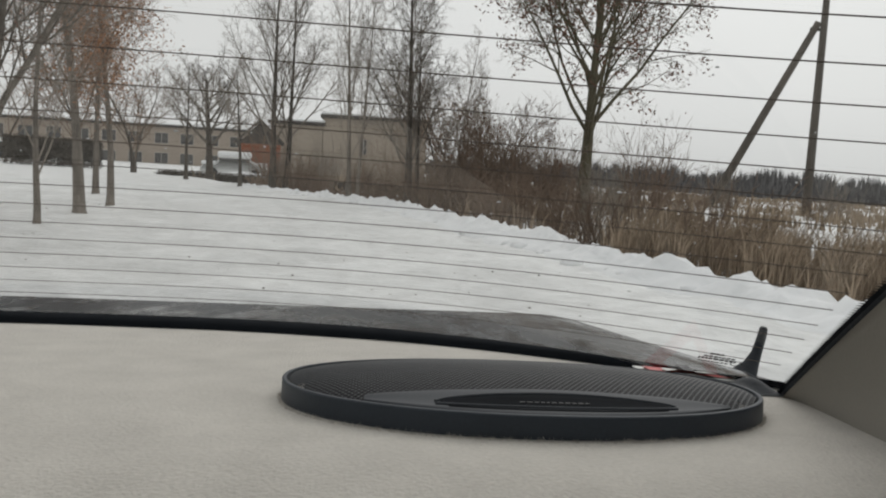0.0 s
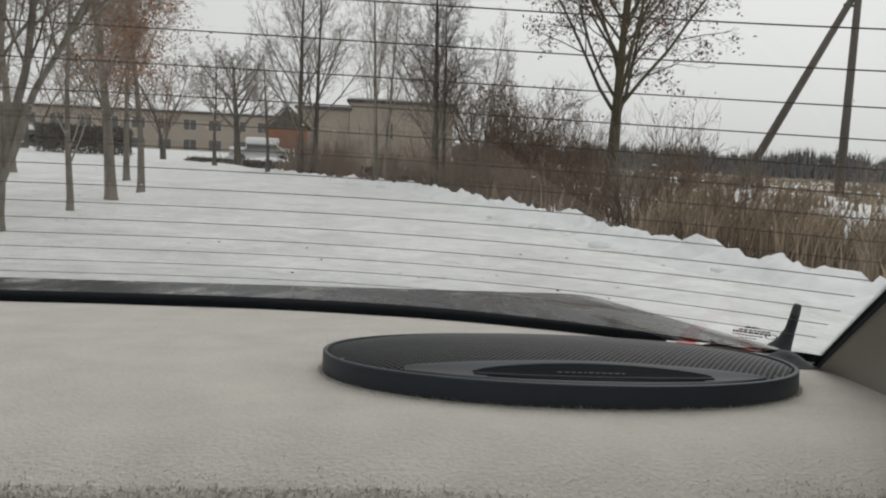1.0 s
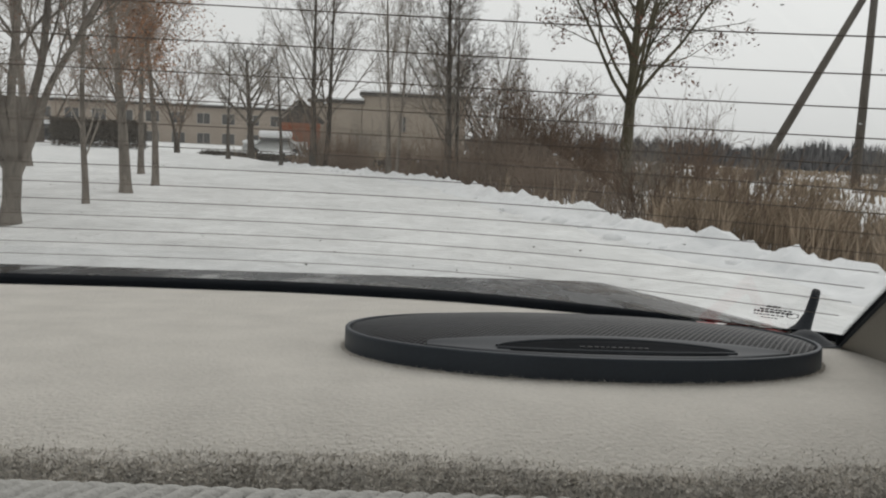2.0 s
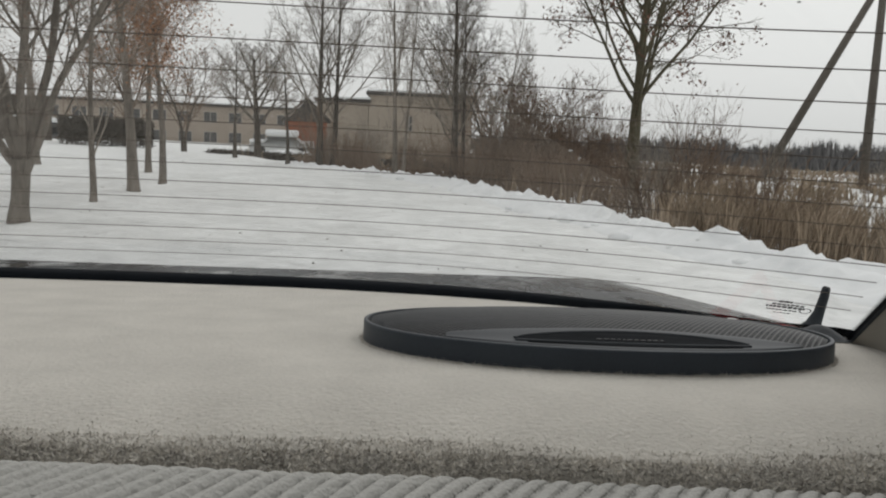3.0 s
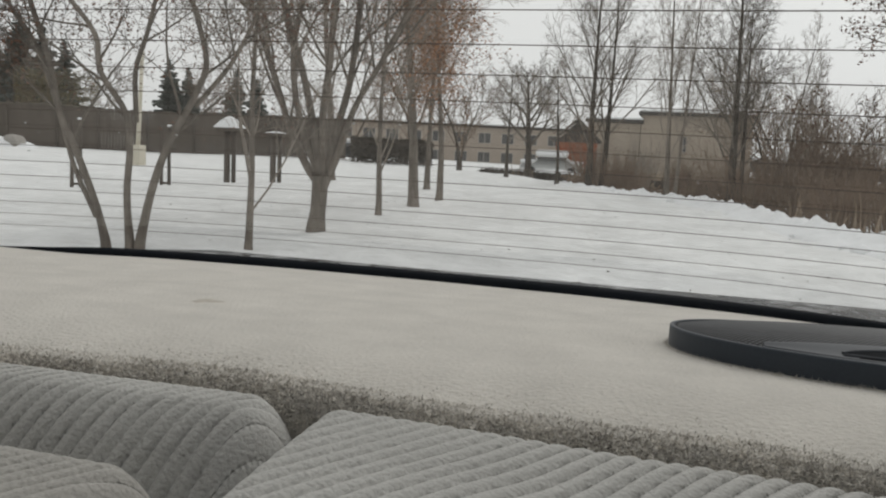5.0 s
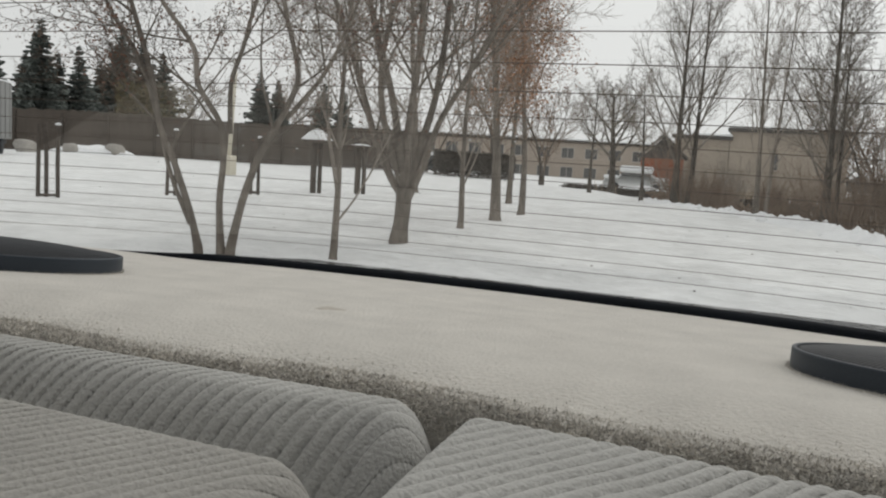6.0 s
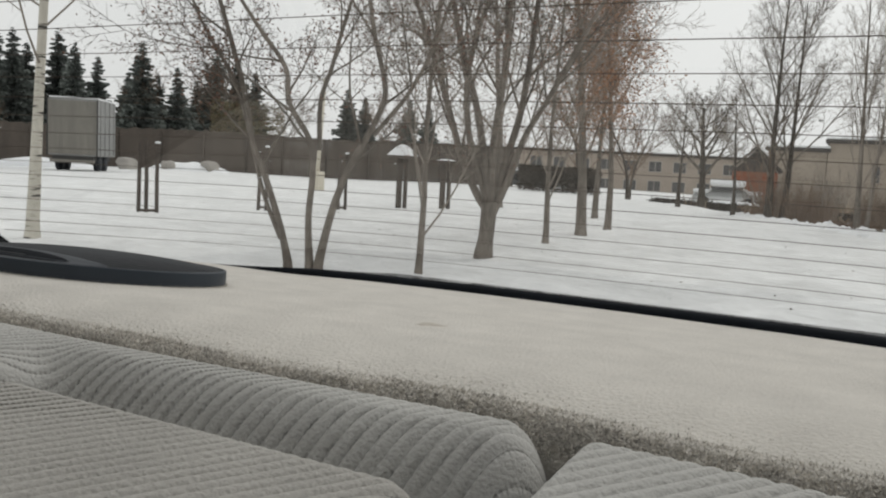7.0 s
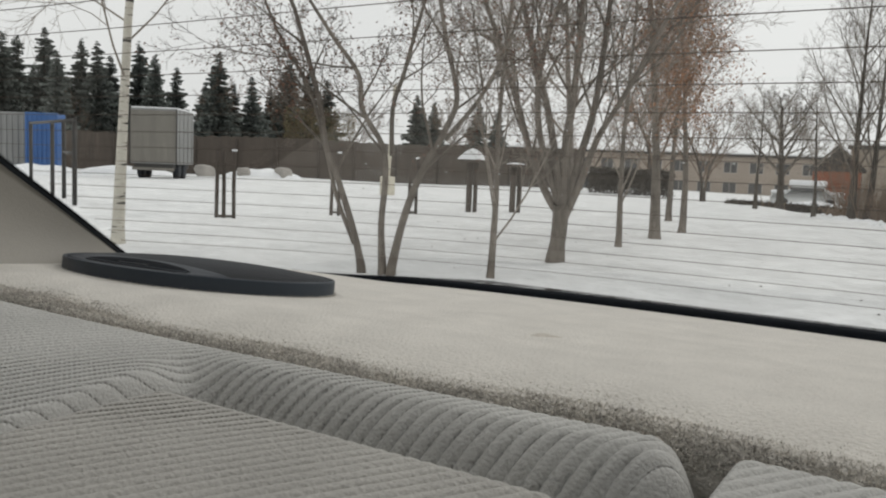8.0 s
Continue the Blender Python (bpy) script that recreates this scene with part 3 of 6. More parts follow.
bm = box_bm(-0.66, 0.66, -1.66, -1.60, 0.30, 0.92)
tagged(part("wall_front", bm, M_TRIM), label="plain dashboard end of the cabin", category="wall", kind="structure")
bm = box_bm(-0.66, 0.66, -1.66, 0.62, 0.26, 0.30)
tagged(part("floor", bm, M_ROOF), label="carpeted car floor", category="floor", kind="structure")

# ---------------------------------------------------------------- seats
SEAT_Z = -0.0072


def ribs(X, Y, ang=0.58, depth=0.0027):
    """Rounded ribs that run obliquely over the cloth."""
    c = X * math.cos(ang) + Y * math.sin(ang)
    c = c + 0.0007 * np.sin(17 * X + 21 * Y) + 0.00018 * np.sin(140 * Y + 60 * X)
    p = np.abs(np.sin(np.pi * c / RIB))
    return depth * (p ** 0.36 - 0.85)


def heightfield(name, x0, x1, y0, y1, fun, parent, dx=0.00085, fine=0.50, step=0.0011, cloth=None):
    xs = np.arange(x0, x1 + dx / 2, dx)
    ys = np.concatenate([np.arange(y0, fine, 0.0024), np.arange(fine, y1 + 0.0004, step)])
    X, Y = np.meshgrid(xs, ys, indexing="ij")
    Z, ang = fun(X, Y)
    Z = Z + SEAT_Z
    zx, zy = np.gradient(Z, xs, ys)
    k = 1 / np.sqrt(1 + zx ** 2 + zy ** 2)
    R = ribs(X, -Y, ang) / (1 + 2.5 * zx ** 2 + 0.06 * zy ** 2)
    v = np.stack([X - zx * k * R, Y - zy * k * R, Z + k * R], -1).reshape(-1, 3)
    nx, ny = X.shape
    f = grid_faces(nx, ny)
    # skirts close the cushion downwards
    ring = [(i, 0) for i in range(nx)] + [(nx - 1, j) for j in range(1, ny)] + [(i, ny - 1) for i in range(nx - 2, -1, -1)] + [(0, j) for j in range(ny - 2, 0, -1)]
    b, low = len(v), []
    for k, (i, j) in enumerate(ring):
        p = v[i * ny + j]
        low.append((p[0], p[1], 0.62))
        m = (k + 1) % len(ring)
        a, c = i * ny + j, ring[m][0] * ny + ring[m][1]
        f.append((a, b + k, b + m, c))
    return solid(name, np.concatenate([v, np.array(low)]), f, cloth or M_SEAT, parent)


def back_profile(Y):
    """Height of the seat back's top from its rear edge forward."""
    rear = 0.9595 - 0.036 * np.clip((Y - 0.626) / 0.024, 0, 2) ** 2
    fore = 0.45 * np.clip(0.626 - Y, 0, 1) ** 2 + 2.2 * np.clip(0.50 - Y, 0, 1) ** 2
    return rear - fore


def right_back(X, Y):
    z = back_profile(Y) + 0.0022 * np.sin(9 * X + 1.0) - 0.001 * smooth01((X - 0.2) / 0.25)
    rear_in = 0.0935 + 0.8 * np.clip(Y - 0.630, 0, 1)
    z = z - 0.045 * np.clip((rear_in + 0.010 - X) / 0.0135, 0, 1.6) ** 2
    dip = 0.004 * np.exp(-((X - 0.19) / 0.03) ** 2 - ((Y - 0.60) / 0.02) ** 2)
    return z - dip - 0.0022, 0.58


def left_back(X, Y):
    z = back_profile(Y) + 0.0018 * np.sin(8 * X)
    end = np.clip((X - 0.071) / 0.0265, 0, 1.2)
    z = z - 0.050 * end ** 3 - 0.020 * end ** 2 * smooth01((Y - 0.615) / 0.03)
    k = smooth01((X + 0.132) / 0.026)
    z = z - 0.075 * k * smooth01((0.619 + 0.008 * end ** 2 - Y) / 0.060) - 0.006 * (1 - k) * smooth01((0.600 - Y) / 0.12)
    pucker = 0.004 * np.exp(-((X + 0.128) / 0.010) ** 2 - ((Y - 0.604) / 0.012) ** 2)
    return z - pucker, 0.58


def armrest_top(X, Y):
    z = 0.9535 - 0.040 * np.clip((Y - 0.574) / 0.024, 0, 1.5) ** 2.2 - 0.5 * np.clip(0.56 - Y, 0, 1) ** 2
    z = z - 0.034 * np.clip((-0.106 - X) / 0.026, 0, 1.5) ** 2 - 0.034 * np.clip((X - 0.058) / 0.022, 0, 1.5) ** 2
    return z, 0.50


seat_r = empty("rear_seat_back", (0.35, 0.55, 0.62), label="narrow rear seat back in grey ribbed velour cloth", category="car seat", group="rear seat backs")
under(heightfield("cushion", 0.0925, 0.45, 0.40, 0.648, right_back, None), seat_r)
seat_l = empty("rear_seat_back", (-0.2, 0.55, 0.62), label="wide rear seat back in grey ribbed velour with armrest well", category="car seat", group="rear seat backs")
under(heightfield("cushion", -0.42, -0.170, 0.40, 0.648, left_back, None), seat_l)
under(heightfield("armrest_surround", -0.170, 0.0955, 0.40, 0.648, left_back, None, dx=0.0008), seat_l)
arm = empty("armrest", (-0.02, 0.5, 0.62), label="folded-up centre armrest in grey ribbed velour cloth", category="armrest")
under(heightfield("cushion", -0.135, 0.0795, 0.42, 0.5965, armrest_top, None, fine=0.45, step=0.001, dx=0.00075, cloth=M_ARM), arm)
# seat body below the backs
bm = box_bm(-0.56, 0.56, 0.10, 0.61, 0.42, 0.625, 0.02)
tagged(part("bench", bm, M_SEAT), label="grey velour body of the rear bench", category="car seat")
bm = box_bm(-0.5, 0.5, 0.12, 0.60, 0.30, 0.42, 0.01)
tagged(part("seat_plinth", bm, M_RUBBER), label="dark plinth under the rear bench", category="plinth")
bm = box_bm(-0.56, 0.56, 0.652, 1.02, 0.60, 0.866, 0.0)
tagged(part("wall_rear", bm, M_VOID), label="black bulkhead below the parcel shelf", category="wall", kind="structure")

# ---------------------------------------------------------------- loudspeakers on the shelf


def speaker_dome(x, y):
    q = np.clip(1 - oval(x, y, SA - 0.0027, SB - 0.0027), 0, 1)
    return SH - 0.0010 + 0.0066 * q ** 0.75


def front_trim_edge(x):
    """Where the mesh ends and the smooth front bar begins."""
    y0 = -(SB - 0.0045) * np.clip(1 - np.abs((x - 0.003) / (SA - 0.0045)) ** (2 / SQ), 0, 1) ** (SQ / 2)
    return y0 + 0.027 * np.clip(1 - ((x - 0.003) / 0.080) ** 2, 0, 1) ** 0.85 - 0.001


def build_speaker():
    sp = empty("loudspeaker", label="black oval loudspeaker with perforated steel grille lying on felt", category="loudspeaker", group="parcel shelf loudspeakers")
    n = 128
    V = []
    ring = [(1.0, 0.0), (1.001, 0.003), (1.0, SH - 0.0012), (1.0, SH - 0.0005), (0.996, SH - 0.00005), (0.994, SH), (0.983, SH), (0.982, SH - 0.0002), (0.981, SH - 0.0008), (0.980, SH - 0.003)]
    for k in range(n):
        w = 2 * math.pi * k / n
        for s, z in ring:
            e = (1 - s)
            V.append((power(math.cos(w)) * (SA - e * 0.115), float(power_y(math.sin(w))) * (SB - e * 0.115), z))
    solid("rim", V, grid_faces(n, len(ring), True), M_BLACKPLASTIC, sp)
    # the mesh: a hexagonal sheet with real holes
    p = 0.0027
    V, F, index = [], [], {}
    R = p / math.sqrt(3)

    def corner(x, y):
        key = (round(x * 2e5), round(y * 2e5))
        if key not in index:
            index[key] = len(V)
            V.append((x, y, float(speaker_dome(x, y))))
        return index[key]

    rows = int(2 * SB / (p * math.sqrt(3) / 2)) + 2
    for r in range(rows):
        y = -SB + r * p * math.sqrt(3) / 2
        for c in range(int(2 * SA / p) + 2):
            x = -SA + c * p + (p / 2 if r % 2 else 0)
            if oval(x, y, SA - 0.0027, SB - 0.0027) > 1 or (abs(x - 0.003) < 0.079 and y < front_trim_edge(x) + 0.001):
                continue
            o = [corner(x + R * math.cos(math.pi / 6 + k * math.pi / 3), y + R * math.sin(math.pi / 6 + k * math.pi / 3)) for k in range(6)]
            b = len(V)
            for k in range(6):
                w = math.pi / 6 + k * math.pi / 3
                ix, iy = x + R * 0.76 * math.cos(w), y + R * 0.76 * math.sin(w)
                V.append((ix, iy, float(speaker_dome(ix, iy)) - 0.0002))
            F += [(o[k], o[(k + 1) % 6], b + (k + 1) % 6, b + k) for k in range(6)]
    solid("grille", V, F, M_GRILLE, sp, "perforated black steel mesh", smooth=True)
    V = [(0, 0, SH + 0.0045)]
    for k in range(64):
        w = 2 * math.pi * k / 64
        V.append((power(math.cos(w)) * (SA - 0.010), float(power_y(math.sin(w))) * (SB - 0.010), SH - 0.0052))
    solid("backing", V, [(0, 1 + k, 1 + (k + 1) % 64) for k in range(64)], M_VOID, sp)
    # front bar: a crescent plate that climbs to the mesh, with a black lens let into it
    def crescent(x, t):
        y0 = -(SB - 0.0045) * (1 - abs(x / (SA - 0.0045)) ** (2 / SQ)) ** (SQ / 2)
        y = y0 + max(0.0006, float(front_trim_edge(x)) + 0.0022 - y0) * t
        return y, SH + 0.0002 + max(0.0, float(speaker_dome(x, y)) - SH + 0.0007) * float(smooth01((t - 0.12) / 0.8))

    V, m = [], 61
    for i in range(m):
        x = -0.076 + 0.158 * i / (m - 1)
        for t, dz in ((0.0, -0.0008), (0.04, 0.0), (0.2, 0.0), (0.35, 0.0), (0.5, 0.0), (0.65, 0.0), (0.8, 0.0), (0.95, 0.0), (1.0, -0.0003), (1.02, -0.005)):
            y, z = crescent(x, t)
            V.append((x, y, z + dz))
    bar = solid("front_bar", V, grid_faces(m, 10), M_TRIMPLASTIC, sp, "smooth dark grey crescent bar")
    V = []
    m = 41
    for i in range(m):
        x = -0.045 + 0.098 * i / (m - 1)
        q = max(0, 1 - ((x - 0.004) / 0.0495) ** 2) ** 0.4
        for t, dz in ((0.30, -0.0005), (0.31, 0.0005), (0.38, 0.0005), (0.48, 0.0005), (0.60, 0.0005), (0.72, 0.0005), (0.73, -0.0006)):
            y, z = crescent(x, 0.30 + (t - 0.30) * (0.06 + 0.94 * q))
            V.append((x, y, z + dz))
    solid("badge_plate", V, grid_faces(m, 7), M_BADGE, bar, "black badge plate with worn lettering")
    V, F = [], []
    for lo, k in ((0.29, 0.0), (0.76, 1.0)):
        pts = []
        for i in range(m):
            x = -0.047 + 0.102 * i / (m - 1)
            q = max(0, 1 - ((x - 0.004) / 0.0515) ** 2) ** 0.4
            y, z = crescent(x, 0.29 + (lo - 0.29) * (0.06 + 0.94 * q) * k)
            pts.append(Vector((x, y, z + 0.0002)))
        tube(V, F, pts, [0.00075] * m, 6)
    solid("badge_lip", V, F, M_TRIMPLASTIC, bar, "raised grey lip round the badge")
    V = []
    for i in range(m):
        x = -0.042 + 0.092 * i / (m - 1)
        for t, dz in ((0.13, 0.0002), (0.14, 0.0004), (0.18, 0.0004), (0.19, 0.0002)):
            y, z = crescent(x, t)
            V.append((x, y, z + dz))
    solid("slot", V, grid_faces(m, 4), M_VOID, bar, "thin black slot")
    bm = bmesh.new()
    rng = random.Random(6)
    x = -0.012
    while x < 0.016:
        w = rng.uniform(0.0012, 0.0024)
        y, z = crescent(x, 0.42)
        box_bm(x, x + w, y, y + 0.0018, z + 0.0003, z + 0.0009, bm=bm)
        x += w + 0.0009
    part("badge_print", bm, M_LETTER, bar, "unreadable pale print")
    return sp


tilt = math.degrees(math.atan(SLOPE))
speaker = build_speaker()
speaker.matrix_basis = pose(0.3182, 0.8054, shelf_z(0.8054) + 0.0001, tilt, 0, -1.1)
copy_thing(speaker, pose(-0.3283, 0.7886, shelf_z(0.7886) + 0.0001, tilt, 0, 1.1))

# ---------------------------------------------------------------- warning card in the shelf's corner
def card_z(x, y):
    return shelf_z(y) + 0.0028 + 0.0075 * max(0, min(1, (0.885 - y) / 0.04)) * max(0, min(1, (0.455 - x) / 0.03))


def card_patch(tri, lift, n=22):
    V, F, index = [], [], {}
    a, b, c = (Vector(p) for p in tri)
    for i in range(n + 1):
        for j in range(n + 1 - i):
            p = a + (b - a) * (i / n) + (c - a) * (j / n)
            index[i, j] = len(V)
            V.append((p.x, p.y, card_z(p.x, p.y) + lift))
    for i in range(n):
        for j in range(n - i):
            F.append((index[i, j], index[i + 1, j], index[i, j + 1]))
            if i + j < n - 1:
                F.append((index[i + 1, j], index[i + 1, j + 1], index[i, j + 1]))
    k = len(V)
    V += [(x, y, z - 0.0006) for x, y, z in V]
    F += [tuple(k + q for q in f[::-1]) for f in F]
    return V, F


def inset(tri, s):
    g = sum((Vector(p) for p in tri), Vector((0, 0))) / 3
    return [g + (Vector(p) - g) * s for p in tri]


CARD = [(0.409, 0.846), (0.412, 0.916), (0.476, 0.874)]
card = tagged(new("warning_card"), label="curled white card with red triangle lying in the shelf corner", category="sign card")
card.matrix_basis = pose(0.44, 0.88, shelf_z(0.88))
under(solid("sheet", *card_patch(CARD, 0.0), M_CARDWHITE), card)
under(solid("red_triangle", *card_patch(inset(CARD, 0.80), 0.0011), M_CARDRED, label="printed red triangle"), card)
under(solid("white_field", *card_patch(inset(CARD, 0.46), 0.0022), M_CARDWHITE, label="white middle of the triangle"), card)
bm = bmesh.new()
box_bm(0.432, 0.438, 0.880, 0.894, shelf_z(0.886) + 0.0056, shelf_z(0.886) + 0.0066, bm=bm)
under(part("exclamation_bar", bm, M_INK, None, "black bar"), card)
# crumpled black cloth beside the card
V = []
for i in range(25):
    for j in range(13):
        s, t = i / 24, j / 12
        x, y = 0.439 + 0.030 * s, 0.833 + 0.026 * t - 0.004 * s * (1 - t)
        z = shelf_z(y) + 0.001 + 0.006 * math.sin(math.pi * s) * math.sin(math.pi * t) * (1 + 0.3 * math.sin(9 * s + 5 * t))
        V.append((x, y, z))
tagged(solid("black_cloth", V, grid_faces(25, 13), M_RUBBER), label="small crumpled black cloth tucked beside the card", category="cloth")

# ---------------------------------------------------------------- the car's outside: boot lid, wings, antenna
car = empty("car", (0, 1.3, 0.0), label="dark glossy wet car body with boot lid behind the window", category="car")


def deck_z(x, y):
    z = 0.905 - 0.115 * (y - 1.12)
    return z - 0.12 * max(0, (abs(x) - 0.48) / 0.25) ** 2


def deck(x0, x1, nx, fun):
    V, ny = [], 34
    for i in range(nx):
        x = x0 + (x1 - x0) * i / (nx - 1)
        rows = []
        ys = fun(x)
        for j in range(ny - 10):
            y = ys + (1.515 - ys) * j / (ny - 11)
            rows.append((x, y, deck_z(x, y)))
        for j in range(10):
            w = (j + 1) / 10 * math.pi / 2 * 1.05
            rows.append((x, 1.515 + 0.035 * math.sin(w), deck_z(x, 1.515) - 0.035 * (1 - math.cos(w)) - (0.32 if j == 9 else 0)))
        V += rows
    return V, grid_faces(nx, ny)


def lid_front(x):
    u = min(1, abs(x) / 0.48)
    return 1.118 - 0.255 * u ** 3.07


under(solid("boot_lid", *deck(-0.548, 0.548, 61, lid_front), M_PAINT), car)
for side in (-1, 1):
    V = []
    for i in range(26):
        x = 0.5515 + 0.225 * i / 25
        for j in range(40):
            y = 0.55 + 0.97 * j / 39
            z = deck_z(x, max(y, 1.0)) + 0.115 * min(0, 1.0 - max(y, 1.0)) * 0 + (0.02 * smooth01((1.0 - y) / 0.3) if y < 1.0 else 0)
            V.append((side * x, y, z))
        V.append((side * x, 1.55, deck_z(x, 1.515) - 0.04))
        V.append((side * x, 1.56, 0.42))
    nj = 42
    for j in range(nj):
        a = V[25 * nj + j]
        V.append((side * 0.80, a[1], min(a[2] - 0.06, 0.74)))
    for j in range(nj):
        a = V[25 * nj + j]
        V.append((side * 0.80, a[1], 0.26))
    under(solid("rear_wing", V, grid_faces(28, nj), M_PAINT), car)
bm = box_bm(-0.80, 0.80, 1.49, 1.63, 0.36, 0.58, 0.03)
under(part("bumper", bm, M_BLACKPLASTIC), car)
bm = box_bm(-0.78, 0.78, -1.7, 1.60, 0.20, 0.26)
under(part("underbody", bm, M_RUBBER), car)
for side in (-1, 1):
    bm = box_bm(min(side * 0.664, side * 0.80), max(side * 0.664, side * 0.80), -1.7, 0.56, 0.26, 0.90, 0.03)
    under(part("door_skin", bm, M_PAINT), car)
# outer roof skin
V = []
for i in range(25):
    x = -0.66 + 1.32 * i / 24
    for j in range(25):
        y = 0.25 - 1.88 * j / 24
        V.append((x, y if j else 0.25 - 0.0739 * min(1, abs(x) / 0.333) ** 2.2, 1.372 + 0.08 * math.sin(math.pi * min(1, j / 24 * 1.05)) - 0.05 * (abs(x) / 0.6) ** 2.5))
n = len(V)
f = grid_faces(25, 25)
V += [(x, y, z + 0.004) for x, y, z in V]
under(solid("roof_skin", V, f + [tuple(n + k for k in q[::-1]) for q in f], M_PAINT), car)
for side in (-1, 1):
    for y in (1.02, -1.35):
        V, F = [], []
        pts = [Vector((side * 0.66, y, 0.29)), Vector((side * 0.68, y, 0.29)), Vector((side * 0.80, y, 0.29)), Vector((side * 0.82, y, 0.29))]
        tube(V, F, pts, [0.26, 0.29, 0.29, 0.26], 32, True)
        wheel = under(solid("wheel", V, F, M_RUBBER), car)
        V, F = [], []
        tube(V, F, [Vector((side * 0.815, y, 0.29)), Vector((side * 0.824, y, 0.29)), Vector((side * 0.828, y, 0.29))], [0.19, 0.185, 0.05], 24, True)
        rimo = solid("wheel_rim", V, F, M_STEEL)
        rimo.parent = wheel
# rubber antenna on the right wing
base = Vector((0.6145, 1.171, deck_z(0.6145, 1.171) - 0.003))
V, F = [], []
pts, rads = [], []
for h, r, sx in ((0.0, 0.0165, 0), (0.004, 0.0155, 0.001), (0.010, 0.0115, 0.004), (0.018, 0.0075, 0.0085), (0.030, 0.0050, 0.013), (0.045, 0.0044, 0.0165), (0.054, 0.0040, 0.018), (0.056, 0.0025, 0.0185)):
    pts.append(base + Vector((sx, 0, h)))
    rads.append(r)
tube(V, F, pts, rads, 16, True)
under(solid("antenna", V, F, M_RUBBER, None, "short black rubber antenna stub"), car)

# ---------------------------------------------------------------- ground
EDGE_Y = [-60, 0, 5, 6.5, 8.2, 10, 12.5, 15, 17.5, 21, 25.5, 29.5, 36, 43, 60, 120, 400]
EDGE_X = [9, 5.6, 4.6, 4.1, 3.75, 3.3, 2.8, 2.1, 1.7, 0.9, -1.5, -4, -7, -14, -30, -60, -160]


def edge_x(y):
    """Where the open snow ends and the rough ground begins."""
    return np.interp(y, EDGE_Y, EDGE_X)


def ground_z(x, y):
    d = x - edge_x(y)
    z = -0.38 * smooth01(d / 2.5) - np.clip((d - 4) * 0.016, 0, 3.2)
    z = z + 0.05 * np.sin(0.35 * x + 0.2 * y) * np.clip((y - 6) / 20, 0, 1) * np.clip(1 - d, 0, 1)
    return z


def gz(x, y):
    return float(ground_z(np.float64(x), np.float64(y)))


def axis(lo, hi, c, fine, n):
    t = np.linspace(np.arcsinh((lo - c) / fine), np.arcsinh((hi - c) / fine), n)
    return c + fine * np.sinh(t)


gx, gy = axis(-2500, 2500, -1.0, 4, 320), axis(-1500, 3500, 8, 4, 320)
GX, GY = np.meshgrid(gx, gy, indexing="ij")
GZ = ground_z(GX, GY)
near = np.clip(1 - np.hypot(GX, GY - 9) / 70, 0, 1)
for amp, sc in ((0.06, 0.45), (0.045, 1.3), (0.030, 2.4)):
    GZ += near * amp * np.array([noise.noise(Vector((x * sc, y * sc, 3.1))) for x, y in zip(GX.ravel(), GY.ravel())]).reshape(GX.shape)
# a trampled, half drifted-over track
c = 1.2 - 0.0105 * (GY - 3) ** 2
GZ += 0.055 * np.exp(-((GX - c) / 1.1) ** 2) * smooth01((GY - 3) / 3) * smooth01((30 - GY) / 8) * np.array([noise.noise(Vector((x * 2.1, y * 1.5, 9.4))) for x, y in zip(GX.ravel(), GY.ravel())]).reshape(GX.shape)
# old wheel ruts and trodden places
for off in (-0.9, 0.75):
    c = 0.4 + off - 0.010 * (GY - 4) ** 2 * 0.4
    GZ -= 0.022 * np.exp(-((GX - c) / 0.2) ** 2) * smooth01((GY - 2) / 2) * smooth01((16 - GY) / 6)
tagged(solid("ground", np.stack([GX, GY, GZ], -1).reshape(-1, 3), grid_faces(320, 320), M_SNOW), label="open ground under uneven white snow", category="snow", kind="structure")


def snow_ridge():
    """The ploughed ridge of clods along the edge of the open snow."""
    V, nt, cross = [], 420, 13
    for i in range(nt):
        y = 4.2 + 24.0 * (i / (nt - 1)) ** 1.25
        x0 = float(edge_x(y))
        h = 0.18 + 0.12 * noise.noise(Vector((y * 1.1, 2, 0))) + 0.07 * noise.noise(Vector((y * 3.7, 5, 0)))
        h *= 1.0 if y < 17 else max(0.3, 1 - (y - 17) / 12)
        for j in range(cross):
            t = j / (cross - 1) * 2 - 1
            w = 0.55 + 0.15 * noise.noise(Vector((y * 0.9, 9, 0)))
            shape = max(0, 1 - abs(t)) ** 0.8 if t > 0 else max(0, 1 - abs(t)) ** 1.3
            x = x0 - 0.30 + t * w
            lump = 0.16 * noise.noise(Vector((x * 3.5, y * 3.5, 1))) + 0.10 * noise.noise(Vector((x * 9, y * 9, 4)))
            V.append((x + 0.06 * noise.noise(Vector((y * 6, t * 3, 7))), y, gz(x, y) + h * shape + lump * shape - (0.06 if abs(t) == 1 else 0)))
    return V, grid_faces(nt, cross)


tagged(solid("snow_ridge", *snow_ridge(), M_SNOWCAP), label="lumpy ploughed snow ridge along rough grass", category="snow", kind="structure")


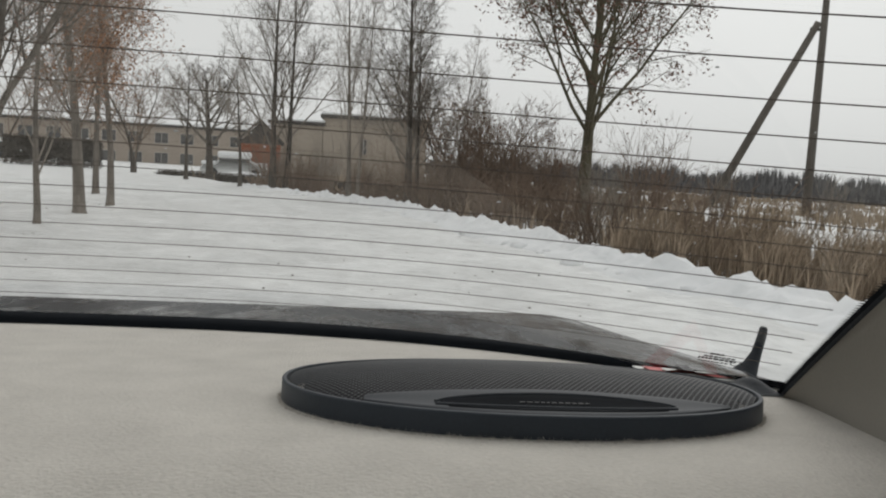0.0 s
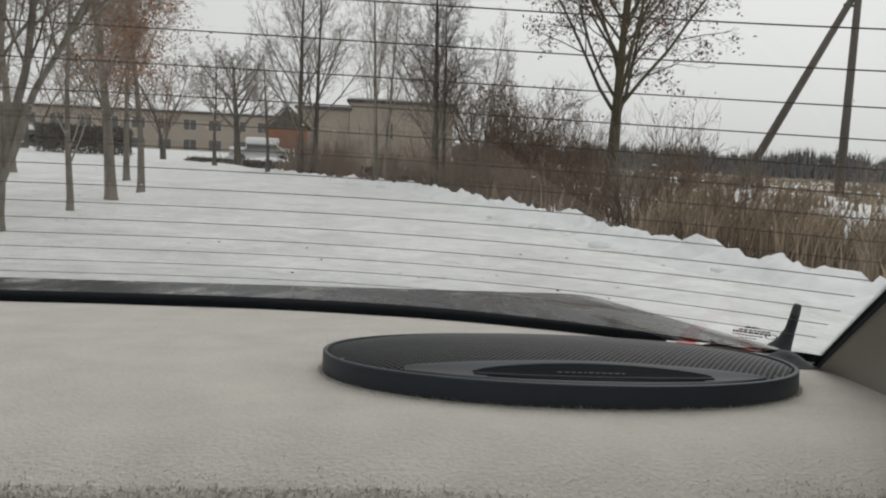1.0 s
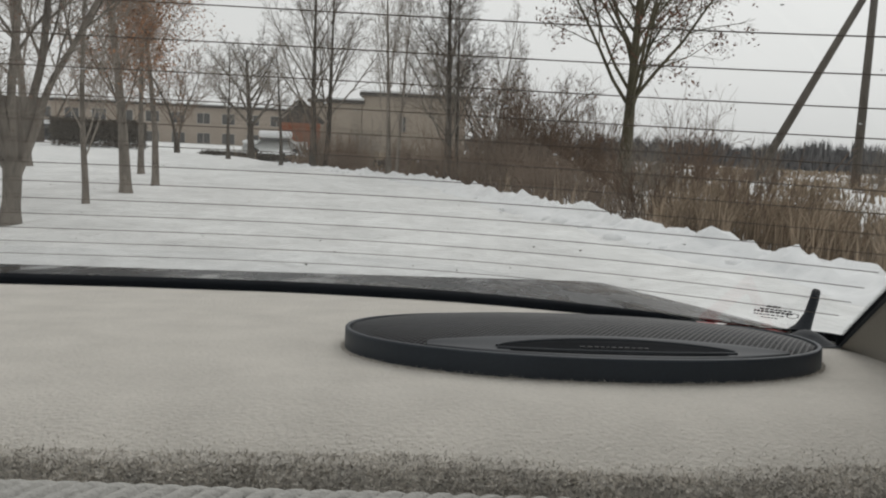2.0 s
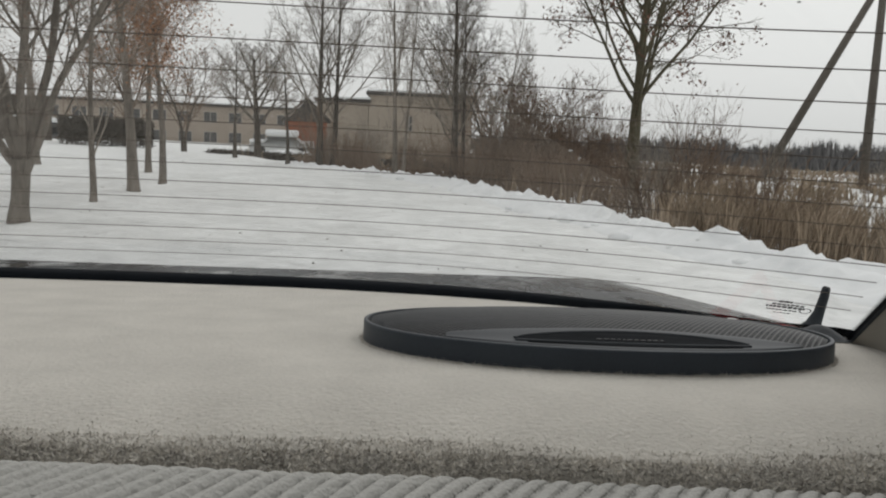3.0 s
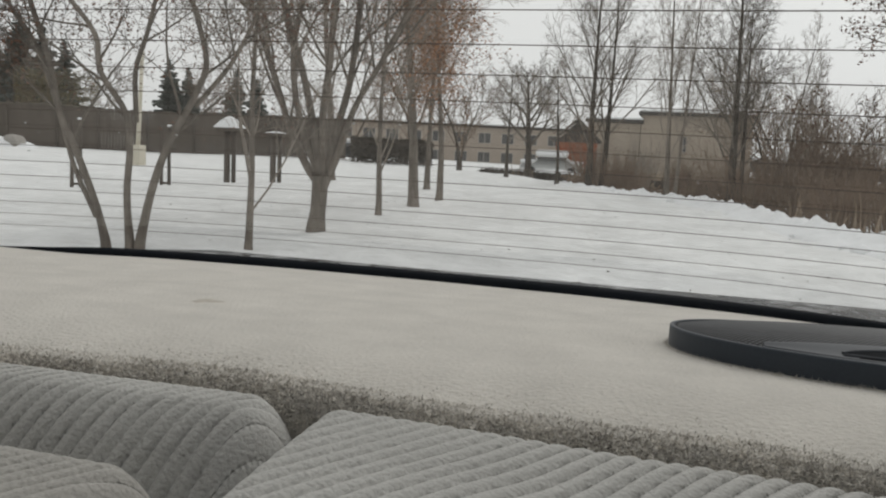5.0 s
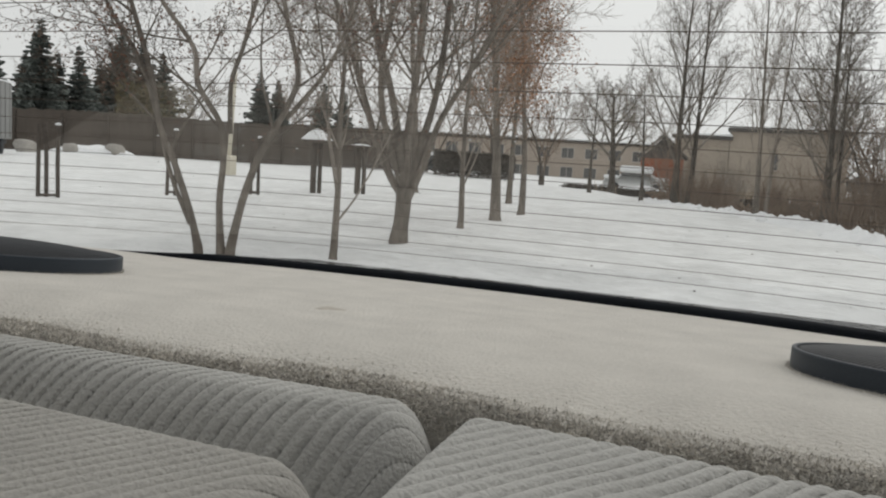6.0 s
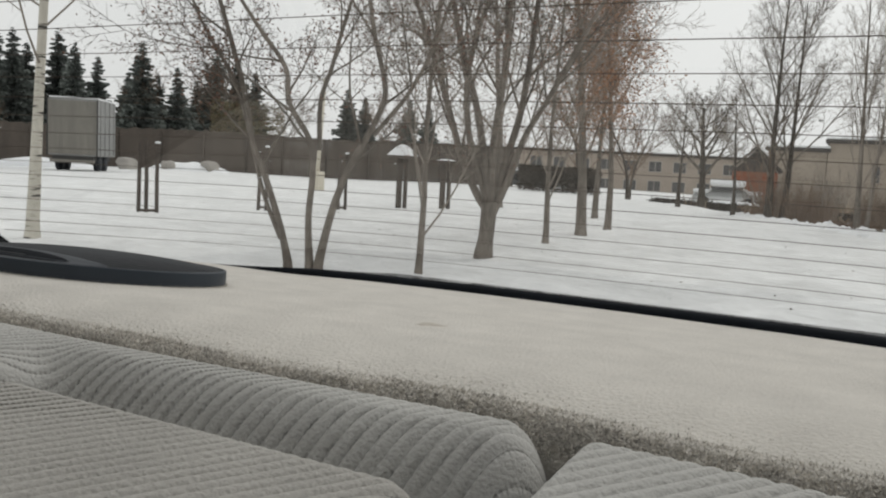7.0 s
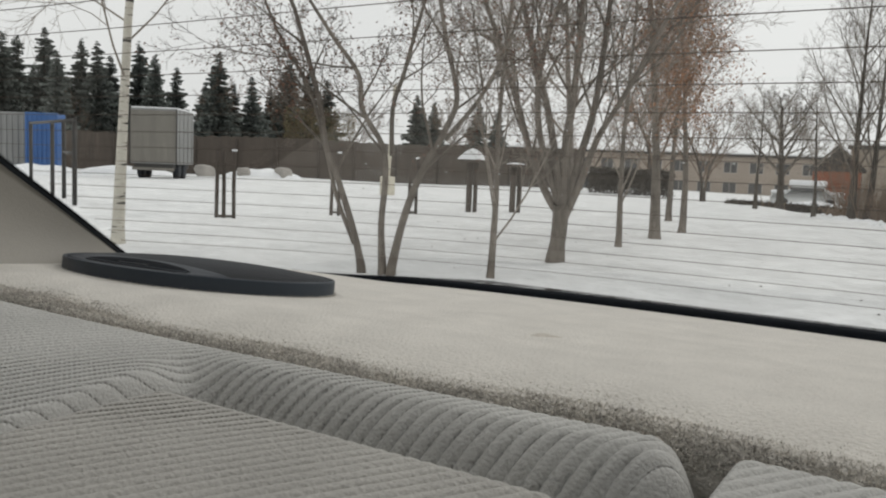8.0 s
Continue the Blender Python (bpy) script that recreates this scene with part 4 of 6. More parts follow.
def lumps(name, spots, label, mat, rng, squash=0.6):
    V, F = [], []
    for x, y, r in spots:
        bm = bmesh.new()
        bmesh.ops.create_icosphere(bm, subdivisions=1, radius=r)
        b = len(V)
        for v in bm.verts:
            k = 1 + 0.35 * noise.noise(v.co * (1.7 / r) + Vector((x, y, 0)))
            V.append(Vector((x, y, gz(x, y) + r * 0.12)) + Vector((v.co.x * k, v.co.y * k, v.co.z * k * squash)))
        F += [tuple(b + v.index for v in f.verts) for f in bm.faces]
        bm.free()
    return tagged(solid(name, V, F, mat), label=label, category=name.replace("_", " "), kind="stuff")


rng = random.Random(21)
spots = []
for _ in range(260):
    y = 4.8 + 20 * rng.random() ** 1.3
    spots.append((float(edge_x(y)) - 0.30 + rng.gauss(0.0, 0.22), y, rng.uniform(0.04, 0.15)))
lumps("snow_clods", spots, "loose snow clods thrown up beside the ridge", M_SNOWCAP, rng)
lumps("litter", [(rng.uniform(-6, 3.5), rng.uniform(4, 15), rng.choice((0.006, 0.009, 0.014))) for _ in range(150)], "dark twigs and bits of litter on the snow", M_DEBRIS, rng, 0.5)



# ---------------------------------------------------------------- trees
def grow(V, F, tips, p, d, L, r, lev, cfg, rng):
    n = cfg["segs"][lev]
    pts, rads, cur = [p], [r], p
    end = cfg["taper"][lev]
    for i in range(n):
        j = Vector((rng.gauss(0, 1), rng.gauss(0, 1), rng.gauss(0, 0.6))) * cfg["wig"][lev]
        d = (d + j + Vector((0, 0, cfg["up"][lev]))).normalized()
        cur = cur + d * (L / n)
        pts.append(cur)
        rads.append(r * (1 + (end - 1) * (i + 1) / n))
    if lev >= cfg.get("draw", 0):
        tube(V, F, pts, rads, cfg["sides"][lev])
    if lev + 1 < len(cfg["segs"]):
        k = cfg["kids"][lev]
        a0 = rng.random() * 6.28
        for j in range(k):
            t = cfg["start"][lev] + (1 - cfg["start"][lev]) * (j + rng.random()) / k
            q = min(t * n, n - 1e-6)
            i = int(q)
            pos = pts[i].lerp(pts[i + 1], q - i)
            axis_d = (pts[i + 1] - pts[i]).normalized()
            side = axis_d.orthogonal().normalized()
            side.rotate(Matrix.Rotation(a0 + j * 2.4 + rng.gauss(0, 0.4), 3, axis_d))
            ang = radians(rng.gauss(cfg["ang"][lev], cfg["ang"][lev] * 0.2))
            cd = axis_d * math.cos(ang) + side * math.sin(ang)
            rr = rads[i] + (rads[i + 1] - rads[i]) * (q - i)
            grow(V, F, tips, pos, cd, L * cfg["ratio"][lev] * rng.uniform(0.7, 1.2) * (1.15 - 0.5 * t), max(rr * cfg["thin"][lev], cfg["least"]), lev + 1, cfg, rng)
    else:
        tips.append((pts[-1], d))


def flakes(tips, rng, size, per, droop=0.5, spread=0.06):
    """Small leaves or seed keys hung at the twig ends."""
    V, F = [], []
    for p, d in tips:
        for _ in range(per):
            c = p + Vector((rng.gauss(0, spread), rng.gauss(0, spread), rng.gauss(-droop * spread, spread)))
            a = Vector((rng.gauss(0, 1), rng.gauss(0, 1), rng.gauss(0, 1))).normalized()
            b = a.cross(Vector((rng.gauss(0, 1), rng.gauss(0, 1), rng.gauss(0, 1)))).normalized()
            s = size * rng.uniform(0.5, 1.3)
            i = len(V)
            V += [c - a * s, c + b * s * 0.45, c + a * s, c - b * s * 0.45 + a * s * 0.2]
            F.append((i, i + 1, i + 2, i + 3))
    return V, F


def config(**over):
    cfg = dict(segs=(6, 5, 4, 2, 1), kids=(10, 7, 6, 4), ratio=(0.55, 0.5, 0.48, 0.5), ang=(38, 38, 40, 42), start=(0.35, 0.25, 0.2, 0.15),
               thin=(0.5, 0.55, 0.6, 0.7), taper=(0.35, 0.3, 0.35, 0.4, 0.5), wig=(0.05, 0.09, 0.12, 0.14, 0.14), up=(0.03, 0.06, 0.05, 0.03, 0.0),
               sides=(10, 6, 4, 3, 3), least=0.004)
    cfg.update(over)
    return cfg


def tree(name, x, y, stems, cfg, seed, label, bark, twig, leaf=None, leaf_size=0.03, leaf_per=2, keep=1.0, spread=0.06, droop=0.5, group=""):
    """stems: rows of (dx, dy, lean_x, lean_y, length, radius, height at which the crown begins)."""
    rng = random.Random(seed)
    z = gz(x, y)
    root = empty(name, (x, y, z), label=label, category="tree", group=group)
    tips, CV, CF = [], [], []
    for dx, dy, lx, ly, L, r, first in stems:
        TV, TF = [], []
        p, d = Vector((dx, dy, -0.1)), Vector((lx, ly, 1)).normalized()
        n = 9
        pts, rads, cur = [p, p + d * 0.10, p + d * 0.17, p + d * 0.30], [r * k for k in cfg.get("foot", (1.5, 1.3, 1.12, 1.02))], p + d * 0.30
        bend = Vector((rng.gauss(0, 0.028), rng.gauss(0, 0.028), 0))
        for i in range(n):
            d = (d + bend * cfg.get("sway", 1.0) + Vector((-lx, -ly, 0)) * 0.03 + Vector((rng.gauss(0, 0.045), rng.gauss(0, 0.045), 0)) * cfg.get("sway", 1.0)).normalized()
            cur = cur + d * ((L - 0.3) / n)
            pts.append(cur)
            rads.append(r * (1 - cfg.get("lead", 0.88) * ((i + 1) / n) ** 0.62))
        tube(TV, TF, pts, rads, 12)
        solid("trunk", TV, TF, bark, root)
        pts, rads = pts[3:], rads[3:]
        k = cfg["kids"][0]
        a0 = rng.random() * 6.28
        for j in range(k):
            h = first + (L - first) * ((j + rng.random() * 0.8) / k) ** cfg.get("bias", 1.0)
            q = min(max(h - 0.2, 0) / (L - 0.2) * n, n - 1e-6)
            i = int(q)
            pos = pts[i].lerp(pts[i + 1], q - i)
            ax = (pts[i + 1] - pts[i]).normalized()
            side = ax.orthogonal().normalized()
            side.rotate(Matrix.Rotation(a0 + j * 2.4 + rng.gauss(0, 0.3), 3, ax))
            ang = radians(rng.gauss(cfg["ang"][0], 7))
            rr = rads[i] + (rads[i + 1] - rads[i]) * (q - i)
            length = L * cfg["ratio"][0] * rng.uniform(0.75, 1.2) * (1.1 - 0.75 * h / L) if "limb" not in cfg else cfg["limb"] * rng.uniform(0.75, 1.15)
            grow(CV, CF, tips, pos, ax * math.cos(ang) + side * math.sin(ang), length, rr * cfg["thin"][0], 1, cfg, rng)
    solid("crown", CV, CF, twig, root)
    if leaf:
        solid("leaves", *flakes([t for t in tips if rng.random() < keep], rng, leaf_size, leaf_per, droop, spread), leaf, root, smooth=False)
    return root


def limb_tree(name, x, y, limbs, cfg, seed, label, bark, twig, leaf=None, leaf_size=0.03, leaf_per=2, keep=1.0, spread=0.06, droop=0.5, group=""):
    """A tree whose main limbs bend through given places. limbs: rows of (name, way, radius at foot, radius at the way's end, further length, number of side branches);
    a way is a row of (dx, dz) from the tree's foot."""
    rng = random.Random(seed)
    root = empty(name, (x, y, gz(x, y)), label=label, category="tree", group=group)
    tips, CV, CF = [], [], []
    for kind, way, r0, r1, further, kids in limbs:
        drift, P = rng.gauss(0, 0.16), []
        for k, (dx, dz) in enumerate(way):
            P.append(Vector((dx, drift * max(0, dz - 0.3), dz)))
        pts = []
        for k in range(len(P) - 1):
            a, b, c, d = P[max(k - 1, 0)], P[k], P[k + 1], P[min(k + 2, len(P) - 1)]
            for i in range(4):
                t = i / 4
                pts.append(0.5 * (2 * b + (c - a) * t + (2 * a - 5 * b + 4 * c - d) * t * t + (3 * b - a - 3 * c + d) * t ** 3))
        pts.append(P[-1])
        known = len(pts)
        way_d = (pts[-1] - pts[-3]).normalized()
        for i in range(7 if further else 0):
            way_d = (way_d + Vector((rng.gauss(0, 0.09), rng.gauss(0, 0.09), 0.06))).normalized()
            pts.append(pts[-1] + way_d * further / 7)
        rads = [r0 + (r1 - r0) * (i / (known - 1)) ** 0.8 if i < known else r1 * (1 - 0.8 * (i - known + 1) / 7) for i in range(len(pts))]
        if way[0][1] < 0.1:
            for i, k in enumerate((1.45, 1.25, 1.1)):
                rads[i] *= k
            pts[0] = pts[0] - Vector((0, 0, 0.12))
        TV, TF = [], []
        tube(TV, TF, pts, rads, 10)
        solid(kind, TV, TF, bark, root)
        a0 = rng.random() * 6.28
        for j in range(kids):
            q = (0.30 + 0.68 * (j + rng.random()) / kids) * (len(pts) - 1) if further else 0
            i = min(int(q), len(pts) - 2)
            ax = (pts[i + 1] - pts[i]).normalized()
            side = ax.orthogonal().normalized()
            side.rotate(Matrix.Rotation(a0 + j * 2.4 + rng.gauss(0, 0.4), 3, ax))
            ang = radians(rng.gauss(cfg["ang"][0], 8))
            grow(CV, CF, tips, pts[i].lerp(pts[i + 1], q - i), ax * math.cos(ang) + side * math.sin(ang), cfg["limb"] * rng.uniform(0.6, 1.15), max(rads[i] * cfg["thin"][0], 0.008), 1, cfg, rng)
    solid("crown", CV, CF, twig, root)
    if leaf:
        solid("leaves", *flakes([t for t in tips if rng.random() < keep], rng, leaf_size, leaf_per, droop, spread), leaf, root, smooth=False)
    return root


OPEN = config(sway=0.5, kids=(18, 8, 6, 4), least=0.004, ang=(46, 36, 38, 42), ratio=(0.5, 0.5, 0.48, 0.5), thin=(0.42, 0.55, 0.6, 0.7))
SLIM = config(sway=0.5, kids=(28, 8, 5, 3), least=0.004, ang=(30, 30, 36, 40), ratio=(0.30, 0.5, 0.5, 0.5), thin=(0.36, 0.55, 0.6, 0.7), up=(0.03, 0.12, 0.08, 0.03, 0))
YOUNG = config(kids=(30, 8, 5, 4), ang=(38, 36, 40, 44), ratio=(0.30, 0.5, 0.5, 0.5), thin=(0.36, 0.55, 0.6, 0.7), least=0.003)

# row of park trees along the snow
tree("tree", -8.11, 6.42, [(0, 0, 0.015, 0.02, 11, 0.072, 1.9)], config(sway=0.4, kids=(30, 9, 7, 4), ang=(56, 36, 40, 44), ratio=(0.26, 0.55, 0.5, 0.5), thin=(0.26, 0.6, 0.6, 0.7), up=(0, 0.02, -0.06, -0.12, -0.15), least=0.003),
     3, "slim white-barked birch standing in snow", M_BIRCH, M_TWIG, group="park trees")
limb_tree("tree", -4.38, 6.56, [
    ("trunk", [(-0.24, 0.0), (-0.34, 0.37), (-0.48, 0.88), (-0.58, 1.15), (-0.62, 1.6), (-0.73, 2.12)], 0.037, 0.022, 2.4, 7),
    ("limb", [(-0.35, 0.27), (-0.52, 0.71), (-0.60, 1.15), (-0.74, 1.72), (-0.94, 2.02)], 0.022, 0.016, 2.0, 6),
    ("trunk", [(0.0, 0.0), (-0.02, 0.49), (0.04, 0.9), (0.02, 1.2), (-0.2, 1.53), (-0.23, 1.84), (-0.48, 2.15)], 0.035, 0.02, 2.0, 6),
    ("limb", [(0.04, 1.12), (0.02, 1.56), (0.12, 1.86), (0.19, 2.12)], 0.024, 0.018, 2.2, 6),
    ("trunk", [(0.08, 0.0), (0.2, 0.51), (0.33, 0.88), (0.46, 1.12), (0.63, 1.42), (0.7, 1.67), (0.55, 2.15)], 0.039, 0.022, 2.2, 7),
    ("limb", [(0.55, 1.28), (0.85, 1.64), (1.02, 1.96)], 0.022, 0.017, 2.0, 6)],
    config(kids=(0, 6, 5, 3), ang=(42, 40, 44, 46), ratio=(0.5, 0.5, 0.5, 0.5), thin=(0.5, 0.55, 0.6, 0.7), least=0.003, limb=1.1), 5,
    "three-stemmed bare tree with dry seed bunches, in snow", M_BARK, M_BARK, M_SEED, 0.017, 4, 0.42, 0.06, 1.0, group="park trees")
tree("tree", -3.50, 7.05, [(0, 0, 0.03, 0.03, 5.4, 0.034, 0.35)], YOUNG, 7, "young bare tree with thin straight trunk and a few seeds", M_BARK, M_TWIG, M_SEED, 0.014, 4, 0.4, 0.07, 1.0, group="park trees")
limb_tree("tree", -3.79, 9.10, [
    ("trunk", [(0.02, 0.0), (0.05, 0.3), (0.08, 0.52), (0.09, 0.66)], 0.088, 0.092, 0.0, 0),
    ("limb", [(0.07, 0.52), (-0.11, 0.72), (-0.36, 1.16), (-0.58, 1.73), (-0.94, 2.6)], 0.056, 0.032, 2.6, 9),
    ("limb", [(0.08, 0.58), (-0.02, 1.18), (-0.14, 1.74), (-0.29, 2.22), (-0.4, 2.6)], 0.052, 0.032, 3.0, 9),
    ("limb", [(0.09, 0.6), (0.07, 1.31), (0.14, 1.96), (0.17, 2.6)], 0.05, 0.034, 3.2, 9),
    ("limb", [(0.11, 0.58), (0.22, 1.19), (0.34, 1.75), (0.4, 2.6)], 0.052, 0.032, 3.0, 9),
    ("limb", [(0.11, 0.52), (0.27, 0.93), (0.42, 1.41), (0.66, 1.84), (0.95, 2.4)], 0.046, 0.026, 2.4, 8),
    ("limb", [(0.06, 0.6), (-0.2, 1.39), (-0.24, 2.04), (-0.11, 2.6)], 0.042, 0.03, 3.0, 8)],
    config(kids=(0, 7, 5, 3), ang=(30, 32, 40, 44), ratio=(0.5, 0.5, 0.5, 0.5), thin=(0.45, 0.55, 0.6, 0.7), up=(0.03, 0.10, 0.06, 0.02, 0), least=0.003, limb=1.5), 11,
    "stout grey park tree dividing into many upright limbs", M_BARK, M_BARK, M_SEED, 0.016, 4, 0.28, 0.07, 1.0, group="park trees")
tree("tree", -3.85, 11.39, [(0, 0, 0.02, 0.0, 6.5, 0.044, 0.45)], YOUNG, 13, "young bare tree with low thin twigs", M_BARK, M_TWIG, group="park trees")
RUSTY = config(sway=0.5, kids=(36, 5, 4, 4), ang=(36, 36, 40, 44), ratio=(0.20, 0.55, 0.5, 0.5), thin=(0.3, 0.55, 0.6, 0.7), up=(0.02, 0.10, 0.06, 0.02, 0))
tree("tree", -3.945, 13.31, [(0, 0, -0.03, 0.0, 7.5, 0.088, 1.15)], RUSTY, 17, "park tree holding dense rust-brown dead leaves", M_BARK, M_TWIGRED, M_RUST, 0.026, 6, 0.95, 0.13, group="park trees")
tree("tree", -4.055, 15.2, [(0, 0, 0.04, 0.0, 7.0, 0.064, 1.2)], RUSTY, 19, "slender park tree holding rust-brown dead leaves", M_BARK, M_TWIGRED, M_RUST, 0.026, 6, 0.95, 0.13, group="park trees")
tree("tree", -5.30, 18.5, [(0, 0, -0.02, 0.0, 7.0, 0.07, 1.3)], SLIM, 23, "slender pale-barked bare tree in snow", M_BARK, M_TWIG, group="park trees")
tree("tree", -8.55, 20.4, [(0, 0, 0.0, 0.0, 8.0, 0.13, 1.6)], OPEN, 29, "bare grey park tree in snow", M_BARK, M_TWIG, group="park trees")
# trees at the far edge of the snow
# most crowns are paler than their trunks: haze put into the twig colour
tree("tree", -6.4, 33.0, [(0, 0, 0, 0, 4.4, 0.085, 1.3)], config(sway=0.4, kids=(16, 7, 5, 3), ang=(48, 36, 38, 42), ratio=(0.45, 0.5, 0.48, 0.5), least=0.005), 31, "bare dark tree before far houses", M_BARKDARK, M_TWIG, group="far edge trees")
tree("tree", -6.3, 37.5, [(0, 0, 0, 0, 4.6, 0.19, 1.5)], config(sway=0.4, kids=(14, 7, 6, 4), ang=(52, 36, 40, 44), ratio=(0.72, 0.5, 0.48, 0.5), thin=(0.6, 0.55, 0.6, 0.7), up=(0.03, 0.09, 0.05, 0.0, -0.02), bias=1.0, least=0.0065, lead=0.7), 37, "round-crowned bare dark tree before far houses", M_BARKDARK, M_BARK, group="far edge trees")
tree("tree", -3.62, 27.8, [(0, 0, -0.02, 0, 3.9, 0.07, 1.2)], config(sway=0.4, kids=(14, 7, 5, 3), ang=(44, 36, 38, 42), ratio=(0.42, 0.5, 0.48, 0.5), least=0.0045), 41, "small bare dark tree before the brick shed", M_BARKDARK, M_TWIG, group="far edge trees")
tree("tree", -2.5, 28.9, [(-0.18, 0, -0.03, 0, 7.4, 0.14, 1.2), (0.26, 0.1, 0.04, 0, 7.0, 0.12, 1.2)], config(sway=0.25, kids=(22, 8, 5, 3), least=0.005, ang=(40, 30, 38, 42), ratio=(0.46, 0.46, 0.46, 0.5), thin=(0.42, 0.5, 0.6, 0.7), up=(0.03, 0.10, 0.07, 0.02, 0)), 43,
     "twin-trunked bare tree with dense dark crown", M_BARKDARK, M_BARK, group="far edge trees")
tree("tree", 0.06, 24.0, [(-0.1, 0, -0.02, 0, 6.6, 0.085, 1.0), (0.12, 0, 0.05, 0, 6.2, 0.06, 1.0)], config(sway=0.15, kids=(22, 6, 4, 3), least=0.0042, ang=(24, 26, 34, 40), ratio=(0.36, 0.5, 0.5, 0.5), thin=(0.36, 0.55, 0.6, 0.7), up=(0.03, 0.14, 0.10, 0.05, 0)), 47, "slim upright bare tree at the edge of the snow", M_BARK, M_TWIG, group="far edge trees")
tree("tree", 1.55, 21.4, [(-0.06, 0, 0.0, 0, 6.3, 0.12, 0.8), (0.16, 0.3, 0.02, 0, 5.0, 0.07, 0.8)], config(sway=0.15, kids=(32, 7, 5, 3), least=0.0044, ang=(38, 32, 40, 44), ratio=(0.34, 0.5, 0.5, 0.5), thin=(0.34, 0.5, 0.6, 0.7), up=(0.03, 0.1, 0.06, 0.02, 0)), 53,
     "tall dense bare tree at the edge of the snow", M_BARKDARK, M_BARK, group="far edge trees")
tree("tree", 3.0, 24.5, [(0, 0, 0.02, 0, 4.9, 0.055, 0.9), (0.5, 0.2, 0.05, 0, 4.2, 0.045, 0.9)], config(sway=0.3, kids=(14, 6, 4, 3), least=0.0042, ang=(26, 28, 36, 40), ratio=(0.34, 0.5, 0.5, 0.5), thin=(0.4, 0.55, 0.6, 0.7), up=(0.03, 0.12, 0.08, 0.03, 0)), 57,
     "slim bare trees rising from the thicket", M_BARK, M_TWIG, group="far edge trees")
tree("tree", 7.2, 25.5, [(0, 0, 0.01, 0, 8.6, 0.25, 2.2)], config(sway=0.2, kids=(27, 8, 6, 4), wig=(0.05, 0.08, 0.12, 0.14, 0.14), ang=(42, 36, 42, 46), ratio=(0.74, 0.42, 0.46, 0.45), least=0.0065, thin=(0.40, 0.5, 0.6, 0.7), up=(0.03, 0.06, -0.01, -0.10, -0.16), bias=1.1, start=(0.3, 0.22, 0.2, 0.15), lead=0.8), 59,
     "large mossy ash tree with hanging brown seed bunches", M_BARKGREEN, M_BARKGREEN, M_SEED, 0.06, 12, 0.22, 0.13, 1.6, group="far edge trees")

# ---------------------------------------------------------------- thickets and reeds on the rough ground
def shrub_mesh(seed, height, stems):
    rng, V, F, tips = random.Random(seed), [], [], []
    cfg = config(segs=(4, 4, 2, 1), kids=(0, 5, 2), ang=(0, 28, 34), ratio=(0, 0.45, 0.5), sides=(3, 3, 3, 3), least=0.0065, up=(0, 0.06, 0.05, 0.02), start=(0.3, 0.15, 0.2), thin=(0.5, 0.6, 0.7), taper=(0.3, 0.3, 0.4, 0.5), wig=(0.05, 0.1, 0.12, 0.1))
    for _ in range(stems):
        a, r = rng.random() * 6.28, rng.uniform(0, 0.55)
        lean = rng.uniform(0.05, 0.5)
        grow(V, F, tips, Vector((r * math.cos(a), r * math.sin(a), -0.1)), Vector((lean * math.cos(a), lean * math.sin(a), 1)).normalized(), height * rng.uniform(0.6, 1.1), rng.uniform(0.013, 0.028), 1, cfg, rng)
    return V, F, tips


shrub_kinds = []
for k, (h, s) in enumerate(((1.4, 20), (2.1, 20), (3.0, 20))):
    V, F, tips = shrub_mesh(70 + k, h, s)
    root = empty("shrub", (60 + 3 * k, 40, gz(60 + 3 * k, 40)), label="leafless brown shrub with tangled thin stems", category="shrub", group="edge thicket")
    solid("stems", V, F, M_TWIGRED if k != 1 else M_TWIG, root)
    if k == 2:
        rng = random.Random(5)
        solid("leaves", *flakes([t for t in tips if rng.random() < 0.10], rng, 0.05, 3, 1.0, 0.09), M_SEED, root, "withered brown leaves", smooth=False)
    shrub_kinds.append(root)
rng = random.Random(77)
for i in range(16):
    y = 10.5 + 20 * rng.random() ** 0.8
    off = 0.6 + abs(rng.gauss(0, 1.8))
    x = float(edge_x(y)) + off
    k = 0 if off < 1.6 or y < 17 else rng.choice((0, 0, 1, 2))
    copy_thing(shrub_kinds[k], pose(x, y, gz(x, y), 0, 0, rng.uniform(0, 360)) @ Matrix.Scale(rng.uniform(0.55, 1.0), 4))
for i in range(8):
    y = 30 + 14 * rng.random()
    x = float(edge_x(y)) + rng.uniform(0.3, 10)
    copy_thing(shrub_kinds[rng.choice((0, 0, 1))], pose(x, y, gz(x, y), 0, 0, rng.uniform(0, 360)))
for i in range(8):
    y = rng.uniform(11.5, 21)
    x = float(edge_x(y)) + rng.uniform(0.35, max(0.6, 0.33 * y - float(edge_x(y))))
    copy_thing(shrub_kinds[rng.choice((0, 0, 1))], pose(x, y, gz(x, y), 0, 0, rng.uniform(0, 360)) @ Matrix.Scale(rng.uniform(0.45, 0.8), 4))
for i in range(8):
    y = rng.uniform(17.5, 30)
    x = float(edge_x(y)) + rng.uniform(0.9, 2.2 + 0.18 * y)
    copy_thing(shrub_kinds[rng.choice((0, 1, 1, 2))], pose(x, y, gz(x, y), 0, 0, rng.uniform(0, 360)) @ Matrix.Scale(rng.uniform(0.65, 1.0), 4))
for i in range(6):
    x, y = rng.uniform(5.5, 10.0), rng.uniform(23.5, 28)
    copy_thing(shrub_kinds[2], pose(x, y, gz(x, y), 0, 0, rng.uniform(0, 360)) @ Matrix.Scale(rng.uniform(0.6, 1.0), 4))
